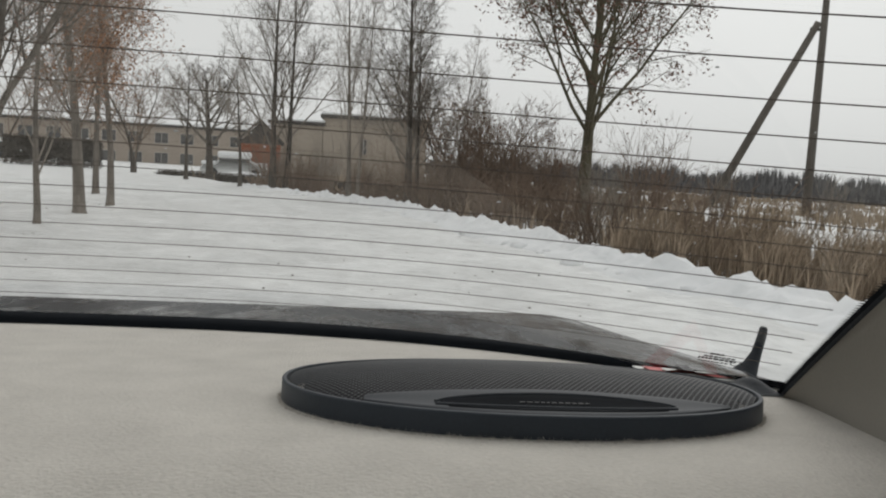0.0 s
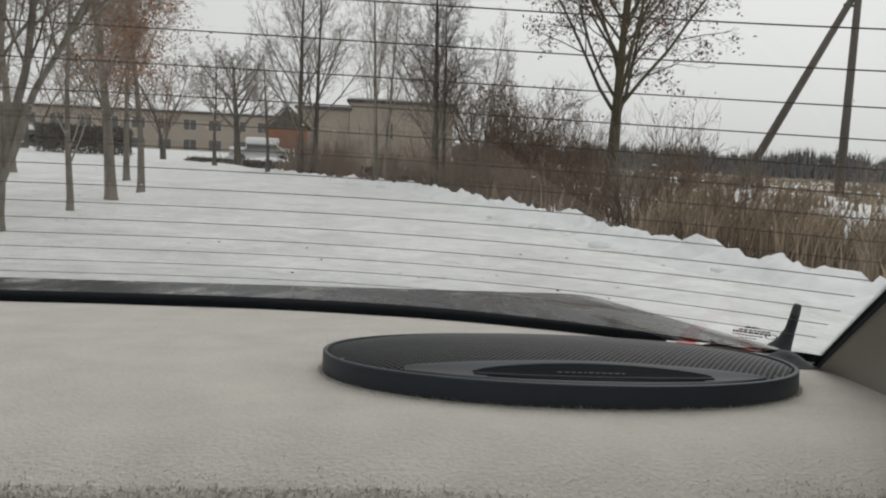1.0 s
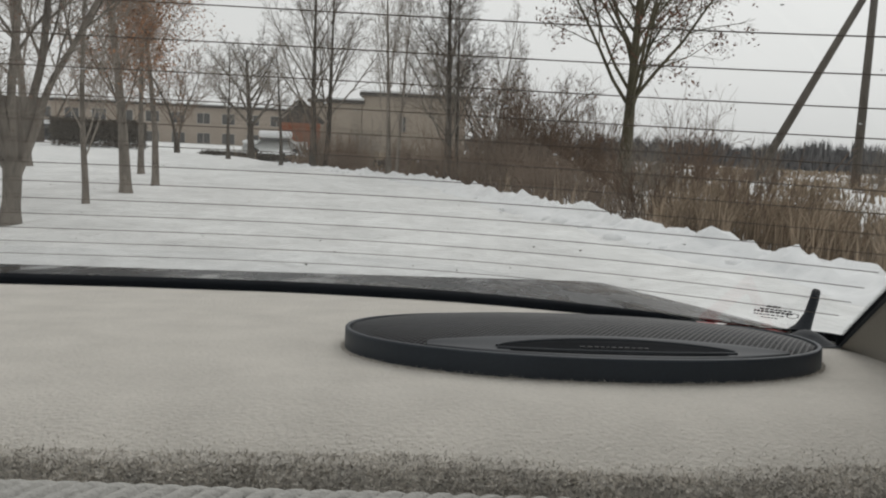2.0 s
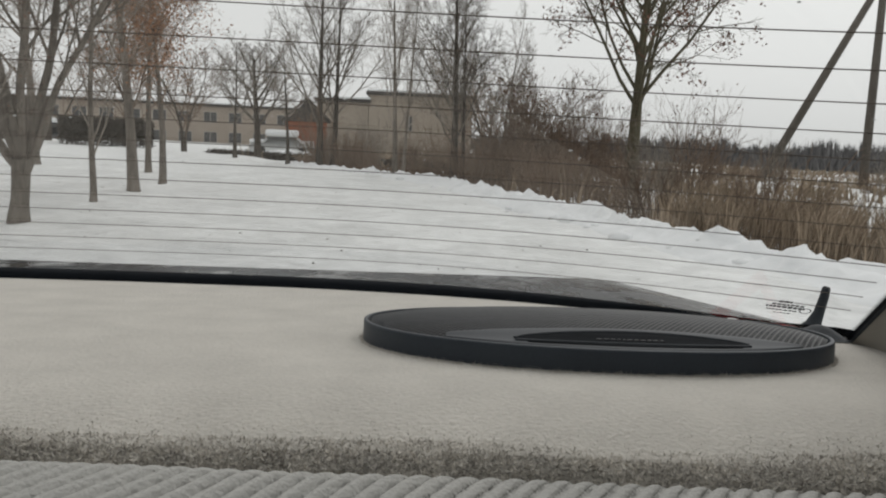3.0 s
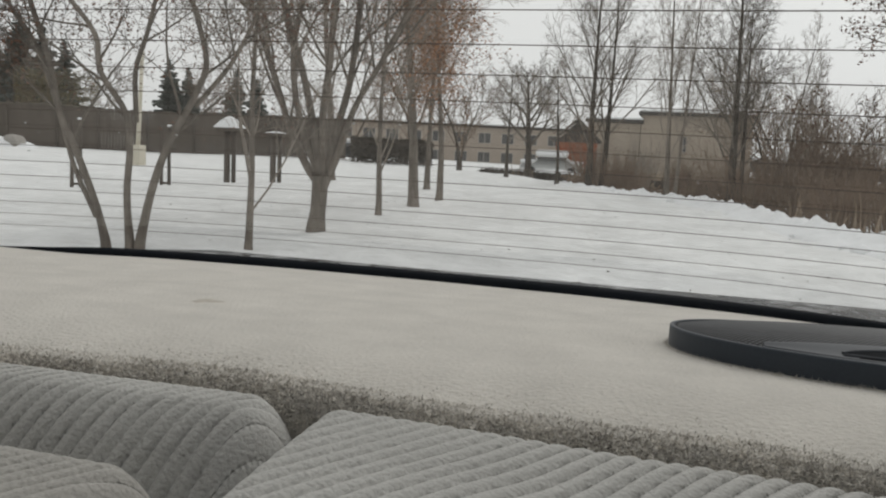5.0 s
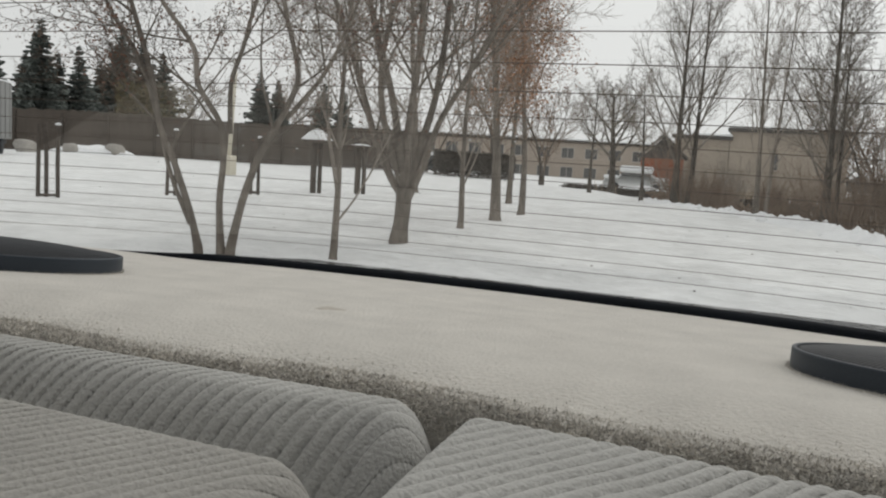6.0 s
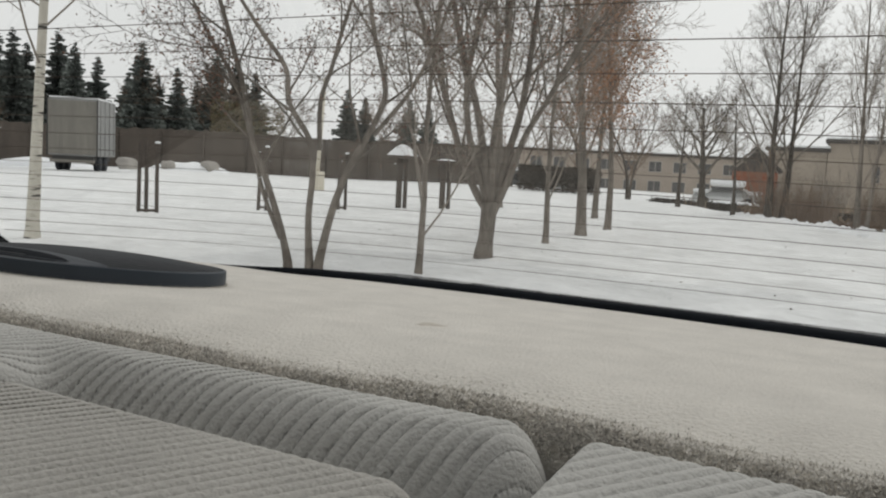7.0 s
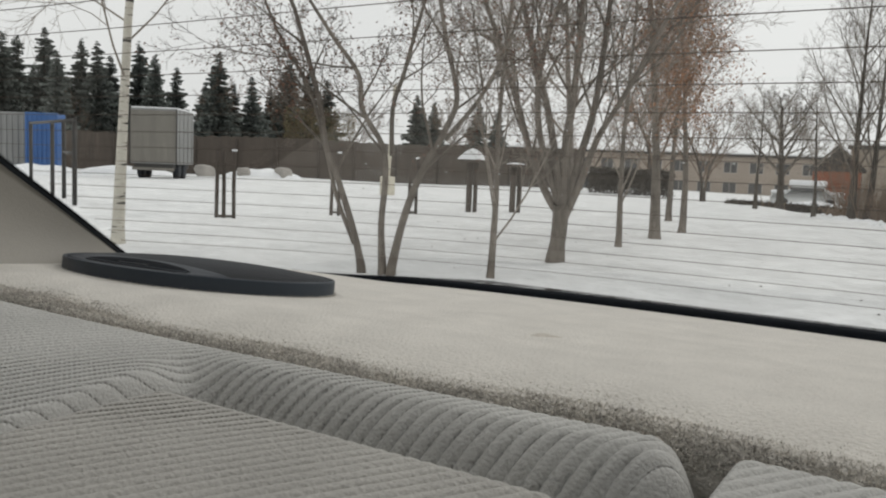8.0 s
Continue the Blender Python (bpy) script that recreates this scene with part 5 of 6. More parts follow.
for x, y, s in ((2.9, 21.4, 0.9), (3.5, 22.6, 1.0), (4.2, 21.8, 0.85), (3.2, 24.0, 1.05), (4.8, 23.5, 0.9), (2.4, 23.2, 0.8)):
    copy_thing(shrub_kinds[2], pose(x, y, gz(x, y), 0, 0, 70 * x) @ Matrix.Scale(s, 4))
for i in range(9):
    x, y = rng.uniform(5, 34), rng.uniform(34, 60)
    copy_thing(shrub_kinds[rng.choice((0, 0, 1))], pose(x, y, gz(x, y), 0, 0, rng.uniform(0, 360)))


def reeds():
    rng = np.random.RandomState(91)
    n = 26000
    y = 4.6 + 13 * rng.rand(n) ** 1.2
    off = 0.15 + np.abs(rng.normal(0, 1, n)) * (2.2 + 0.16 * y)
    x = edge_x(y) + off
    clump = np.array([noise.noise(Vector((a * 0.8, b * 0.8, 2))) for a, b in zip(x, y)])
    keep = (clump > 0.04) & (((x - 0.2) / (y - 0.4) > 0.30 + 0.12 * clump) | (rng.rand(n) < 0.06))
    x, y, off, clump = x[keep], y[keep], off[keep], clump[keep]
    n = len(x)
    h = (0.50 + 0.55 * clump + rng.normal(0, 0.14, n)) * (0.55 + 0.45 * np.clip(off / 1.2, 0, 1)) * 1.1
    h = np.clip(h, 0.15, 1.5)
    z = ground_z(x, y)
    ang, w = rng.rand(n) * 6.28, rng.uniform(0.004, 0.010, n) * (1 + y / 40)
    lean = rng.normal(0, 0.28, (n, 2)) + np.array([0.10, 0.0])
    dx, dy = np.cos(ang) * w, np.sin(ang) * w
    a = np.stack([x - dx, y - dy, z - 0.05], 1)
    b = np.stack([x + dx, y + dy, z - 0.05], 1)
    m1 = np.stack([x + lean[:, 0] * h * 0.35 + dx * 0.8, y + lean[:, 1] * h * 0.35 + dy * 0.8, z + h * 0.6], 1)
    m0 = m1 - np.stack([dx * 1.6, dy * 1.6, 0 * dx], 1)
    tip = np.stack([x + lean[:, 0] * h, y + lean[:, 1] * h, z + h], 1)
    v = np.stack([a, b, m1, m0, tip], 1).reshape(-1, 3)
    f = []
    for i in range(n):
        k = 5 * i
        f += [(k, k + 1, k + 2, k + 3), (k + 3, k + 2, k + 4)]
    return v, f


tagged(solid("dry_reeds", *reeds(), M_REED, smooth=False), label="dense dry brown reeds and tall grass", category="reeds", kind="stuff")


def far_scrub():
    """Brown tussocks over the low field and a dark line of distant woods."""
    rng = np.random.RandomState(93)
    n = 30000
    y = 26 + 150 * rng.rand(n) ** 1.3
    x = edge_x(np.minimum(y, 40)) + 3 + rng.rand(n) * (30 + y * 0.9)
    keep = np.array([noise.noise(Vector((a * 0.22, b * 0.10, 6))) for a, b in zip(x, y)]) > 0.08
    x, y = x[keep], y[keep]
    n = len(x)
    z, h = ground_z(x, y), rng.uniform(0.25, 0.8, n)
    w = rng.uniform(0.02, 0.06, n) * (1 + y / 60)
    a = np.stack([x - w, y, z - 0.1], 1)
    b = np.stack([x + w, y, z - 0.1], 1)
    c = np.stack([x + rng.normal(0, 0.2, n), y, z + h], 1)
    return np.stack([a, b, c], 1).reshape(-1, 3), [(3 * i, 3 * i + 1, 3 * i + 2) for i in range(n)]


tagged(solid("field_tussocks", *far_scrub(), M_REED, smooth=False), label="brown tussocks scattered over a low snowy field", category="grass", kind="stuff")


def woods():
    rng = np.random.RandomState(95)
    out = []
    for dist, h0, cnt, lo, hi in ((230, 5.6, 15000, 8, 75), (330, 12.5, 12000, 10, 80), (300, 8.5, 12000, -45, 12)):
        a = np.radians(rng.uniform(lo, hi, cnt))
        d = dist * rng.uniform(0.92, 1.1, cnt)
        lump = np.array([noise.noise(Vector((q * 26, 3, 0))) + 0.6 * noise.noise(Vector((q * 90, 8, 0))) for q in a])
        h = h0 * (0.75 + 0.45 * lump) * rng.uniform(0.5, 1.0, cnt)
        w = rng.uniform(0.12, 0.4, cnt) * dist / 230
        x, y = d * np.sin(a), d * np.cos(a)
        z = ground_z(x, y) - 0.5
        ux, uy = np.cos(a) * w, -np.sin(a) * w
        lean = rng.normal(0, 0.7, cnt)
        p = np.stack([np.stack([x - ux, y - uy, z], 1), np.stack([x + ux, y + uy, z], 1), np.stack([x + lean * np.cos(a), y - lean * np.sin(a), z + h], 1)], 1)
        out.append(p.reshape(-1, 3))
    v = np.concatenate(out)
    return v, [(3 * i, 3 * i + 1, 3 * i + 2) for i in range(len(v) // 3)]


tagged(solid("distant_woods", *woods(), M_WOODS, smooth=False), label="dark leafless woods along the horizon", category="woods", kind="stuff")


def spruce_mesh(seed, h):
    """Whorls of drooping branches, each hung with short side sprays."""
    rng, V, F = random.Random(seed), [], []
    z, lop = 0.05 * h, rng.random() * 6.28
    while z < h * 0.985:
        t = z / h
        R = (h * 0.255 * (1 - t) ** 0.8 + 0.10) * rng.uniform(0.75, 1.15)
        k = int(7 + 6 * (1 - t))
        a0 = rng.random() * 6.28
        for j in range(k):
            a = a0 + 6.28 * j / k + rng.gauss(0, 0.2)
            r = R * rng.uniform(0.45, 1.15) * (1 + 0.15 * math.cos(a - lop))
            if rng.random() < 0.12:
                continue
            out, side = Vector((math.cos(a), math.sin(a), 0)), Vector((-math.sin(a), math.cos(a), 0))
            zz = z + rng.uniform(-0.015, 0.015) * h
            n = 4 if r > 0.5 else 2
            for q in range(n):
                f = (q + 0.7) / n
                c = out * (r * f) + Vector((0, 0, zz - 0.34 * r * f + 0.20 * r * f * f))
                w, L = 0.16 * r * (1.15 - 0.55 * f) + 0.05, 0.30 * r * (1.1 - 0.4 * f) + 0.07
                for sg in (-1, 1):
                    b = len(V)
                    tip = c + side * (sg * w * 1.5) + out * (L * 0.6) + Vector((0, 0, -L * rng.uniform(0.25, 0.7)))
                    V += [c - out * (L * 0.5) + Vector((0, 0, 0.05 * L)), c + out * (L * 0.5), tip, c + side * (sg * w * 0.7) + Vector((0, 0, -L * 0.8))]
                    F += [(b, b + 1, b + 2), (b, b + 2, b + 3)]
        z += h * 0.024 * rng.uniform(0.7, 1.3) * (1.15 - 0.5 * t)
    b = len(V)
    V += [Vector((0.05, 0, h * 0.95)), Vector((-0.05, 0.03, h * 0.95)), Vector((0, 0, h * 1.02))]
    F.append((b, b + 1, b + 2))
    return V, F


def spruce(x, y, h, seed):
    root = empty("spruce", (x, y, gz(x, y)), label="dark green spruce tree behind the yard fence", category="tree", group="spruces")
    solid("crown", *spruce_mesh(seed, h), M_NEEDLE, root, smooth=False)
    V, F = [], []
    tube(V, F, [Vector((0, 0, -0.2)), Vector((0, 0, h * 0.97))], [0.02 * h, 0.003 * h], 7)
    solid("trunk", V, F, M_BARKDARK, root)


for k, (turn, tall, far) in enumerate(((62.3, 6.9, 76), (60.3, 7.1, 74), (59.5, 7.0, 78), (58.0, 7.6, 75), (57.3, 6.3, 72), (55.9, 7.1, 75), (55.0, 7.0, 73), (54.2, 6.2, 77), (52.5, 7.2, 76), (51.5, 6.5, 74), (50.2, 5.8, 80),
                                      (47.5, 7.0, 70), (46.6, 5.0, 72), (45.4, 5.5, 72), (42.9, 7.0, 74), (41.6, 6.3, 76), (40.4, 5.6, 78), (34.2, 4.9, 78), (33.0, 4.4, 78), (29.9, 4.5, 80), (28.6, 4.0, 80))):
    x, y = 0.15 - far * math.sin(radians(turn)), 0.37 + far * math.cos(radians(turn))
    spruce(x, y, far * math.tan(radians(tall)) + 1.04 - gz(x, y), 200 + k)
rng = random.Random(9)
for k in range(40):
    turn, far = 38 + 26 * rng.random() ** 0.7, rng.uniform(80, 95)
    x, y = -far * math.sin(radians(turn)), far * math.cos(radians(turn))
    spruce(x, y, far * math.tan(radians(rng.uniform(3.2, 5.0) + (0.9 if turn > 50 else 0))) + 1.0, 240 + k)
# bare brownish trees among the spruces
far_tree = tree("tree", -49.5, 53.0, [(0, 0, 0, 0, 8.5, 0.14, 1.0)], config(segs=(6, 4, 3, 2), kids=(16, 7, 5), sides=(8, 4, 3, 3), least=0.02), 301, "bare brownish tree before dark spruces", M_BARKDARK, M_TWIGRED, group="far bare trees")
for x, y, s, r in ((-47.5, 55, 0.9, 80), (-53.5, 49.5, 0.85, 200), (-45, 57, 0.75, 310), (-60, 40, 0.7, 20), (-37, 62, 0.8, 140), (-30, 66, 0.9, 70), (-24, 60, 0.8, 250), (-14.5, 46, 0.85, 30), (-11.3, 44, 0.8, 100), (-17, 52, 0.8, 170),
                   (3.6, 30, 0.55, 60), (2.9, 27, 0.5, 10), (4.6, 27, 0.42, 222), (5.4, 34, 0.5, 111), (-10.4, 41, 0.6, 300)):
    copy_thing(far_tree, pose(x, y, gz(x, y), 0, 0, r) @ Matrix.Scale(s, 4))

# ---------------------------------------------------------------- posts, poles and stakes
def stake_frame(x, y, offs, h, seed):
    """Rough stakes with a low crossbar."""
    rng = random.Random(seed)
    root = empty("stake_frame", (x, y, gz(x, y)), label="dark wooden stakes joined by a low crossbar, in snow", category="stakes", group="stake frames")
    for dx, dy, k in offs:
        rod("stake", [(dx, dy, -0.3), (dx + rng.gauss(0, 0.01), dy, h * 0.5), (dx + rng.gauss(0, 0.02), dy, h * k)], [0.035, 0.034, 0.032], M_WOOD, root)
    a, b = offs[0], offs[-1]
    rod("crossbar", [(a[0], a[1], 0.06), (b[0], b[1], 0.06)], 0.022, M_WOOD, root)
    bm = bmesh.new()
    bmesh.ops.create_icosphere(bm, subdivisions=2, radius=0.05)
    for v in bm.verts:
        v.co = Vector((v.co.x + b[0], v.co.y + b[1], v.co.z * 0.5 + h * b[2]))
    part("snow_cap", bm, M_SNOWCAP, root, "", True)


stake_frame(-10.38, 10.2, [(-0.10, -0.12, 0.98), (-0.05, 0.0, 1.02), (0.09, 0.1, 1.0)], 1.18, 1)
stake_frame(-10.37, 13.06, [(-0.05, -0.06, 1.0), (0.05, 0.06, 1.02)], 1.22, 2)
stake_frame(-9.66, 14.77, [(-0.05, -0.06, 1.0), (0.05, 0.06, 1.0)], 1.2, 3)


def roofed_post(x, y, h, w, snow):
    root = empty("roofed_post", (x, y, gz(x, y)), label="dark wooden post with a small snow-covered roof", category="post", group="roofed posts")
    rod("post", [(-0.06, 0, -0.3), (-0.06, 0, h)], 0.07, M_WOOD, root)
    rod("post", [(0.08, 0.05, -0.3), (0.08, 0.05, h)], 0.05, M_WOOD, root)
    bm = box_bm(-w * 0.42, w * 0.42, -0.16, 0.16, h - 0.02, h + 0.05, 0.01)
    part("roof_board", bm, M_WOOD, root)
    V = []
    for i in range(17):
        for j in range(9):
            s, t = i / 16 * 2 - 1, j / 8 * 2 - 1
            q = max(0, 1 - abs(s) ** 2.2) * max(0, 1 - abs(t) ** 3)
            V.append((s * w * 0.5, t * 0.2, h + 0.05 + snow * q ** 0.6 * (1 - 0.3 * abs(s))))
    n = len(V)
    f = grid_faces(17, 9)
    V += [(x_, y_, h + 0.045) for x_, y_, _ in V]
    solid("snow_cap", V, f + [tuple(n + k for k in q[::-1]) for q in f], M_SNOWCAP, root)


roofed_post(-9.62, 17.15, 1.18, 0.62, 0.26)
roofed_post(-8.8, 17.8, 1.10, 0.36, 0.04)

# tall steel posts with a top rail, by the yard
frame_ob = empty("steel_frame", (-14.0, 9.8, gz(-14.0, 9.8)), label="dark steel posts carrying a horizontal top rail", category="frame")
for dx, dy, h in ((0.0, 0.0, 1.66), (-2.1, 1.15, 1.70), (-3.3, 1.65, 1.72), (-6.2, 2.9, 1.76)):
    rod("post", [(dx, dy, -0.3), (dx, dy, h)], 0.045, M_STEEL, frame_ob)
rod("rail", [(0.1, -0.05, 1.62), (-6.3, 2.95, 1.72)], 0.035, M_STEEL, frame_ob)
rod("rail", [(0.0, 0.0, 1.0), (-2.1, 1.15, 1.02)], 0.03, M_STEEL, frame_ob)

# cream marker post with a concrete foot
mk = empty("marker_post", (-16.95, 23.85, gz(-16.95, 23.85)), label="cream painted steel post on a concrete foot", category="post")
rod("pipe", [(0, 0, 0.3), (0.16, 0.05, 3.85)], [0.075, 0.06], M_CREAM, mk)
part("foot", box_bm(-0.2, 0.2, -0.2, 0.2, -0.3, 0.66, 0.04), M_CREAM, mk)

# utility pole with its strut and wires
up = empty("utility_pole", (34.97, 61.2, gz(34.97, 61.2)), label="tall dark wooden utility pole with slanting strut", category="utility pole")
zb = gz(34.97, 61.2)
rod("pole", [(0, 0, -1), (0.0, 0, 16.4 - zb)], [0.36, 0.24], M_POLEWOOD, up, 12)
rod("strut", [(-6.9, 3.5, -1.0), (-0.35, 0.2, 13.3 - zb)], [0.36, 0.26], M_POLEWOOD, up, 12)
rod("clamp", [(-0.9, 0.35, 12.8 - zb), (0.1, 0, 12.7 - zb)], 0.12, M_STEEL, up)
rod("crossarm", [(-0.9, -0.4, 15.2 - zb), (0.9, 0.4, 15.2 - zb)], 0.1, M_POLEWOOD, up)
rod("crossarm", [(-0.9, -0.4, 15.9 - zb), (0.9, 0.4, 15.9 - zb)], 0.1, M_POLEWOOD, up)
for a, h in ((-0.8, 15.9), (0.8, 15.9), (-0.8, 16.6), (0.8, 16.6)):
    pts = []
    for k in range(21):
        t = k / 20
        pts.append((34.97 + a - 55 * t, 61.2 + a * 0.4 - 50 * t, h - 8.0 * t * (1 - t) * 0.35 - 2.0 * t))
    tagged(rod("wire", pts, 0.012, M_STEEL, n=4), label="thin dark overhead wire from the pole", category="wire", group="overhead wires")

# ---------------------------------------------------------------- buildings
def building(name, cx, cy, rz, w, d, h, z0, wall_mat, label, windows, roof="flat", roof_mat=None, snow=True, eave=0.25, rim=0.07):
    root = empty(name, (cx, cy, z0), rz, label=label, category="building")
    part("wall", box_bm(-w / 2, w / 2, -d / 2, d / 2, 0, h), wall_mat, root)
    if roof == "flat":
        part("roof", box_bm(-w / 2 - eave, w / 2 + eave, -d / 2 - eave, d / 2 + eave, h + 0.003, h + 0.3, 0.04), roof_mat or M_ROOFDARK, root)
        if snow:
            part("roof_snow", box_bm(-w / 2 - eave + 0.05, w / 2 + eave - 0.05, -d / 2 - eave + 0.05, d / 2 + eave - 0.05, h + 0.303, h + 0.5, 0.08), M_SNOWCAP, root, "", True)
    else:
        rh = roof
        V = [(-w / 2 - eave, -d / 2 - eave, h), (w / 2 + eave, -d / 2 - eave, h), (w / 2 + eave, d / 2 + eave, h), (-w / 2 - eave, d / 2 + eave, h), (0, -d / 2 - eave, h + rh), (0, d / 2 + eave, h + rh)]
        n = len(V)
        V += [(x, y, z + 0.15) for x, y, z in V]
        F = [(0, 4, 5, 3), (1, 2, 5, 4), (6, 9, 11, 10), (7, 10, 11, 8), (0, 6, 10, 4), (1, 4, 10, 7), (3, 5, 11, 9), (2, 8, 11, 5), (0, 3, 9, 6), (1, 7, 8, 2)]
        solid("roof", V, F, roof_mat or M_ROOFDARK, root, smooth=False)
        solid("gable", [(-w / 2, -d / 2 + 0.02, h), (w / 2, -d / 2 + 0.02, h), (0, -d / 2 + 0.02, h + rh * 0.96), (-w / 2, -d / 2 + 0.2, h), (w / 2, -d / 2 + 0.2, h), (0, -d / 2 + 0.2, h + rh * 0.96)],
              [(0, 1, 2), (3, 5, 4), (0, 2, 5, 3), (1, 4, 5, 2)], roof_mat or M_ROOFDARK, root, smooth=False)
    for x, z, ww, wh in windows:
        f = part("window", box_bm(x - ww / 2 - rim, x + ww / 2 + rim, -d / 2 - 0.05, -d / 2 + 0.02, z - rim, z + wh + rim, 0.01), M_FRAME, root)
        part("pane", box_bm(x - ww / 2, x - 0.03, -d / 2 - 0.065, -d / 2 - 0.03, z, z + wh), M_PANE, f)
        part("pane", box_bm(x + 0.03, x + ww / 2, -d / 2 - 0.065, -d / 2 - 0.03, z, z + wh), M_PANE, f)
    return root


wins = [(-27 + 3.0 * k, z, 1.5, 1.25) for k in range(19) for z in (0.9, 3.35)]
building("apartment_house", -34.0, 107.0, 16, 60, 9, 5.3, -1.6, M_PLASTER, "long low tan plastered apartment house with rows of windows", wins, eave=0.3)
building("storage_hall", 1.5, 79.0, 0, 9.2, 9, 5.75, -1.2, M_BEIGE, "plain beige windowless hall with flat roof", [(-1.0, 2.7, 0.55, 1.3)], rim=0.015)
building("hall_annex", -5.4, 78.5, 0, 4.5, 8, 5.0, -1.2, M_BEIGE, "lower beige annex with flat roof", [])
building("brick_shed", -6.6, 57.5, 8, 2.7, 4.0, 2.3, -0.6, M_BRICKRED, "small orange brick shed with dark gabled roof", [], roof=1.5)


# ---------------------------------------------------------------- yard: vehicles, container, fence, hedge
def parked_car(x, y, rz, paint, label, snow=True):
    root = empty("parked_car", (x, y, gz(x, y)), rz, label=label, category="car", group="parked cars")
    prof = [(-2.05, 0.32), (-2.1, 0.62), (-1.95, 0.86), (-1.2, 0.96), (-0.75, 1.38), (0.75, 1.42), (1.35, 0.98), (2.0, 0.86), (2.1, 0.6), (2.05, 0.32)]
    V = []
    for sx, sc in ((-0.82, 1), (-0.7, 1.0), (0.7, 1.0), (0.82, 1)):
        for px, pz in prof:
            inset_z = 0.0 if abs(sx) < 0.8 else (0.03 if pz < 0.9 else 0.14)
            V.append((px * (1 if abs(sx) < 0.8 else 0.97), sx * (0.86 if pz > 1.0 and abs(sx) > 0.8 else 1), pz - inset_z))
    n = len(prof)
    F = grid_faces(4, n) + [tuple(range(n - 1, -1, -1)), tuple(range(3 * n, 4 * n))] + [(k * n, k * n + n - 1, (k + 1) * n + n - 1, (k + 1) * n) for k in range(3)]
    solid("body", V, F, paint, root)
    for wx in (-1.3, 1.3):
        for wy in (-0.78, 0.78):
            rod("wheel", [(wx, wy - 0.1, 0.31), (wx, wy + 0.1, 0.31)], 0.31, M_RUBBER, root, 16)
    for sy in (-0.735, 0.735):
        part("side_window", box_bm(-0.95, 0.95, sy - 0.02, sy + 0.02, 1.0, 1.27, 0.01), M_PANE, root)
    if snow:
        part("snow_cover", box_bm(-1.05, 1.05, -0.72, 0.72, 1.30, 1.72, 0.14), M_SNOWCAP, root, "", True)
        part("snow_cover", box_bm(1.2, 2.05, -0.74, 0.74, 0.84, 1.06, 0.08), M_SNOWCAP, root, "", True)
        part("snow_cover", box_bm(-2.05, -1.2, -0.74, 0.74, 0.84, 1.06, 0.08), M_SNOWCAP, root, "", True)


parked_car(-7.8, 55.0, 5, M_WHITECAR, "pale parked car with thick snow on its roof")
parked_car(-24.2, 59.0, 12, M_CARDARK, "dark parked car with snow on roof and bonnet")


def trailer(x, y, rz):
    root = empty("box_trailer", (x, y, gz(x, y)), rz, label="grey-beige box trailer with streaked tarpaulin end, in snow", category="trailer")
    part("box_body", box_bm(-1.25, 1.25, -1.6, 1.6, 0.62, 2.95, 0.03), M_TARPLIGHT, root)
    part("end_curtain", box_bm(-1.19, 1.19, -1.64, -1.602, 0.68, 2.87, 0.015), M_TARP, root, "streaked beige tarpaulin")
    for sx in (-1.22, 1.22):
        rod("corner_post", [(sx, -1.63, 0.6), (sx, -1.63, 2.95)], 0.035, M_STEEL, root, 6)
    for k in range(4):
        rod("side_post", [(1.265, -1.2 + 0.8 * k, 0.65), (1.265, -1.2 + 0.8 * k, 2.93)], 0.025, M_TARPLIGHT, root, 6)
    part("roof_snow", box_bm(-1.2, 1.2, -1.5, 1.5, 2.953, 3.02, 0.03), M_SNOWCAP, root)
    part("chassis", box_bm(-1.0, 1.0, -1.55, 1.55, 0.42, 0.617), M_STEEL, root)
    part("underrun_bar", box_bm(-1.1, 1.1, -1.66, -1.56, 0.34, 0.46, 0.02), M_TARP, root)
    for wx in (-0.95, 0.95):
        for wy in (-0.55, 0.45):
            rod("wheel", [(wx - 0.13, wy, 0.36), (wx + 0.13, wy, 0.36)], 0.38, M_RUBBER, root, 16)
    root.scale = (0.8, 0.85, 1.0)


trailer(-29.8, 24.6, 35)
bl = empty("blue_container", (-35.45, 22.65, gz(-35.45, 22.65)), 40, label="bright blue steel container standing in the yard", category="container")
part("body", box_bm(-0.7, 0.7, -0.6, 0.6, 0.1, 2.75, 0.04), M_BLUE, bl)
for k in range(7):
    part("rib", box_bm(-0.65 + 0.2 * k, -0.57 + 0.2 * k, -0.65, -0.595, 0.25, 2.6, 0.01), M_BLUE, bl)
part("foot_rail", box_bm(-0.65, 0.65, -0.55, 0.55, -0.1, 0.098), M_STEEL, bl)
gc = empty("grey_container", (-39.8, 22.1, gz(-39.8, 22.1)), 35, label="pale grey storage container beside the blue one", category="container")
part("body", box_bm(-2.6, 2.6, -1.2, 1.2, 0.1, 2.75, 0.04), M_TARPLIGHT, gc)
for k in range(20):
    part("rib", box_bm(-2.5 + 0.26 * k, -2.4 + 0.26 * k, -1.25, -1.195, 0.25, 2.6, 0.01), M_TARPLIGHT, gc)
part("skid", box_bm(-2.5, 2.5, -1.1, 1.1, -0.1, 0.098), M_STEEL, gc)


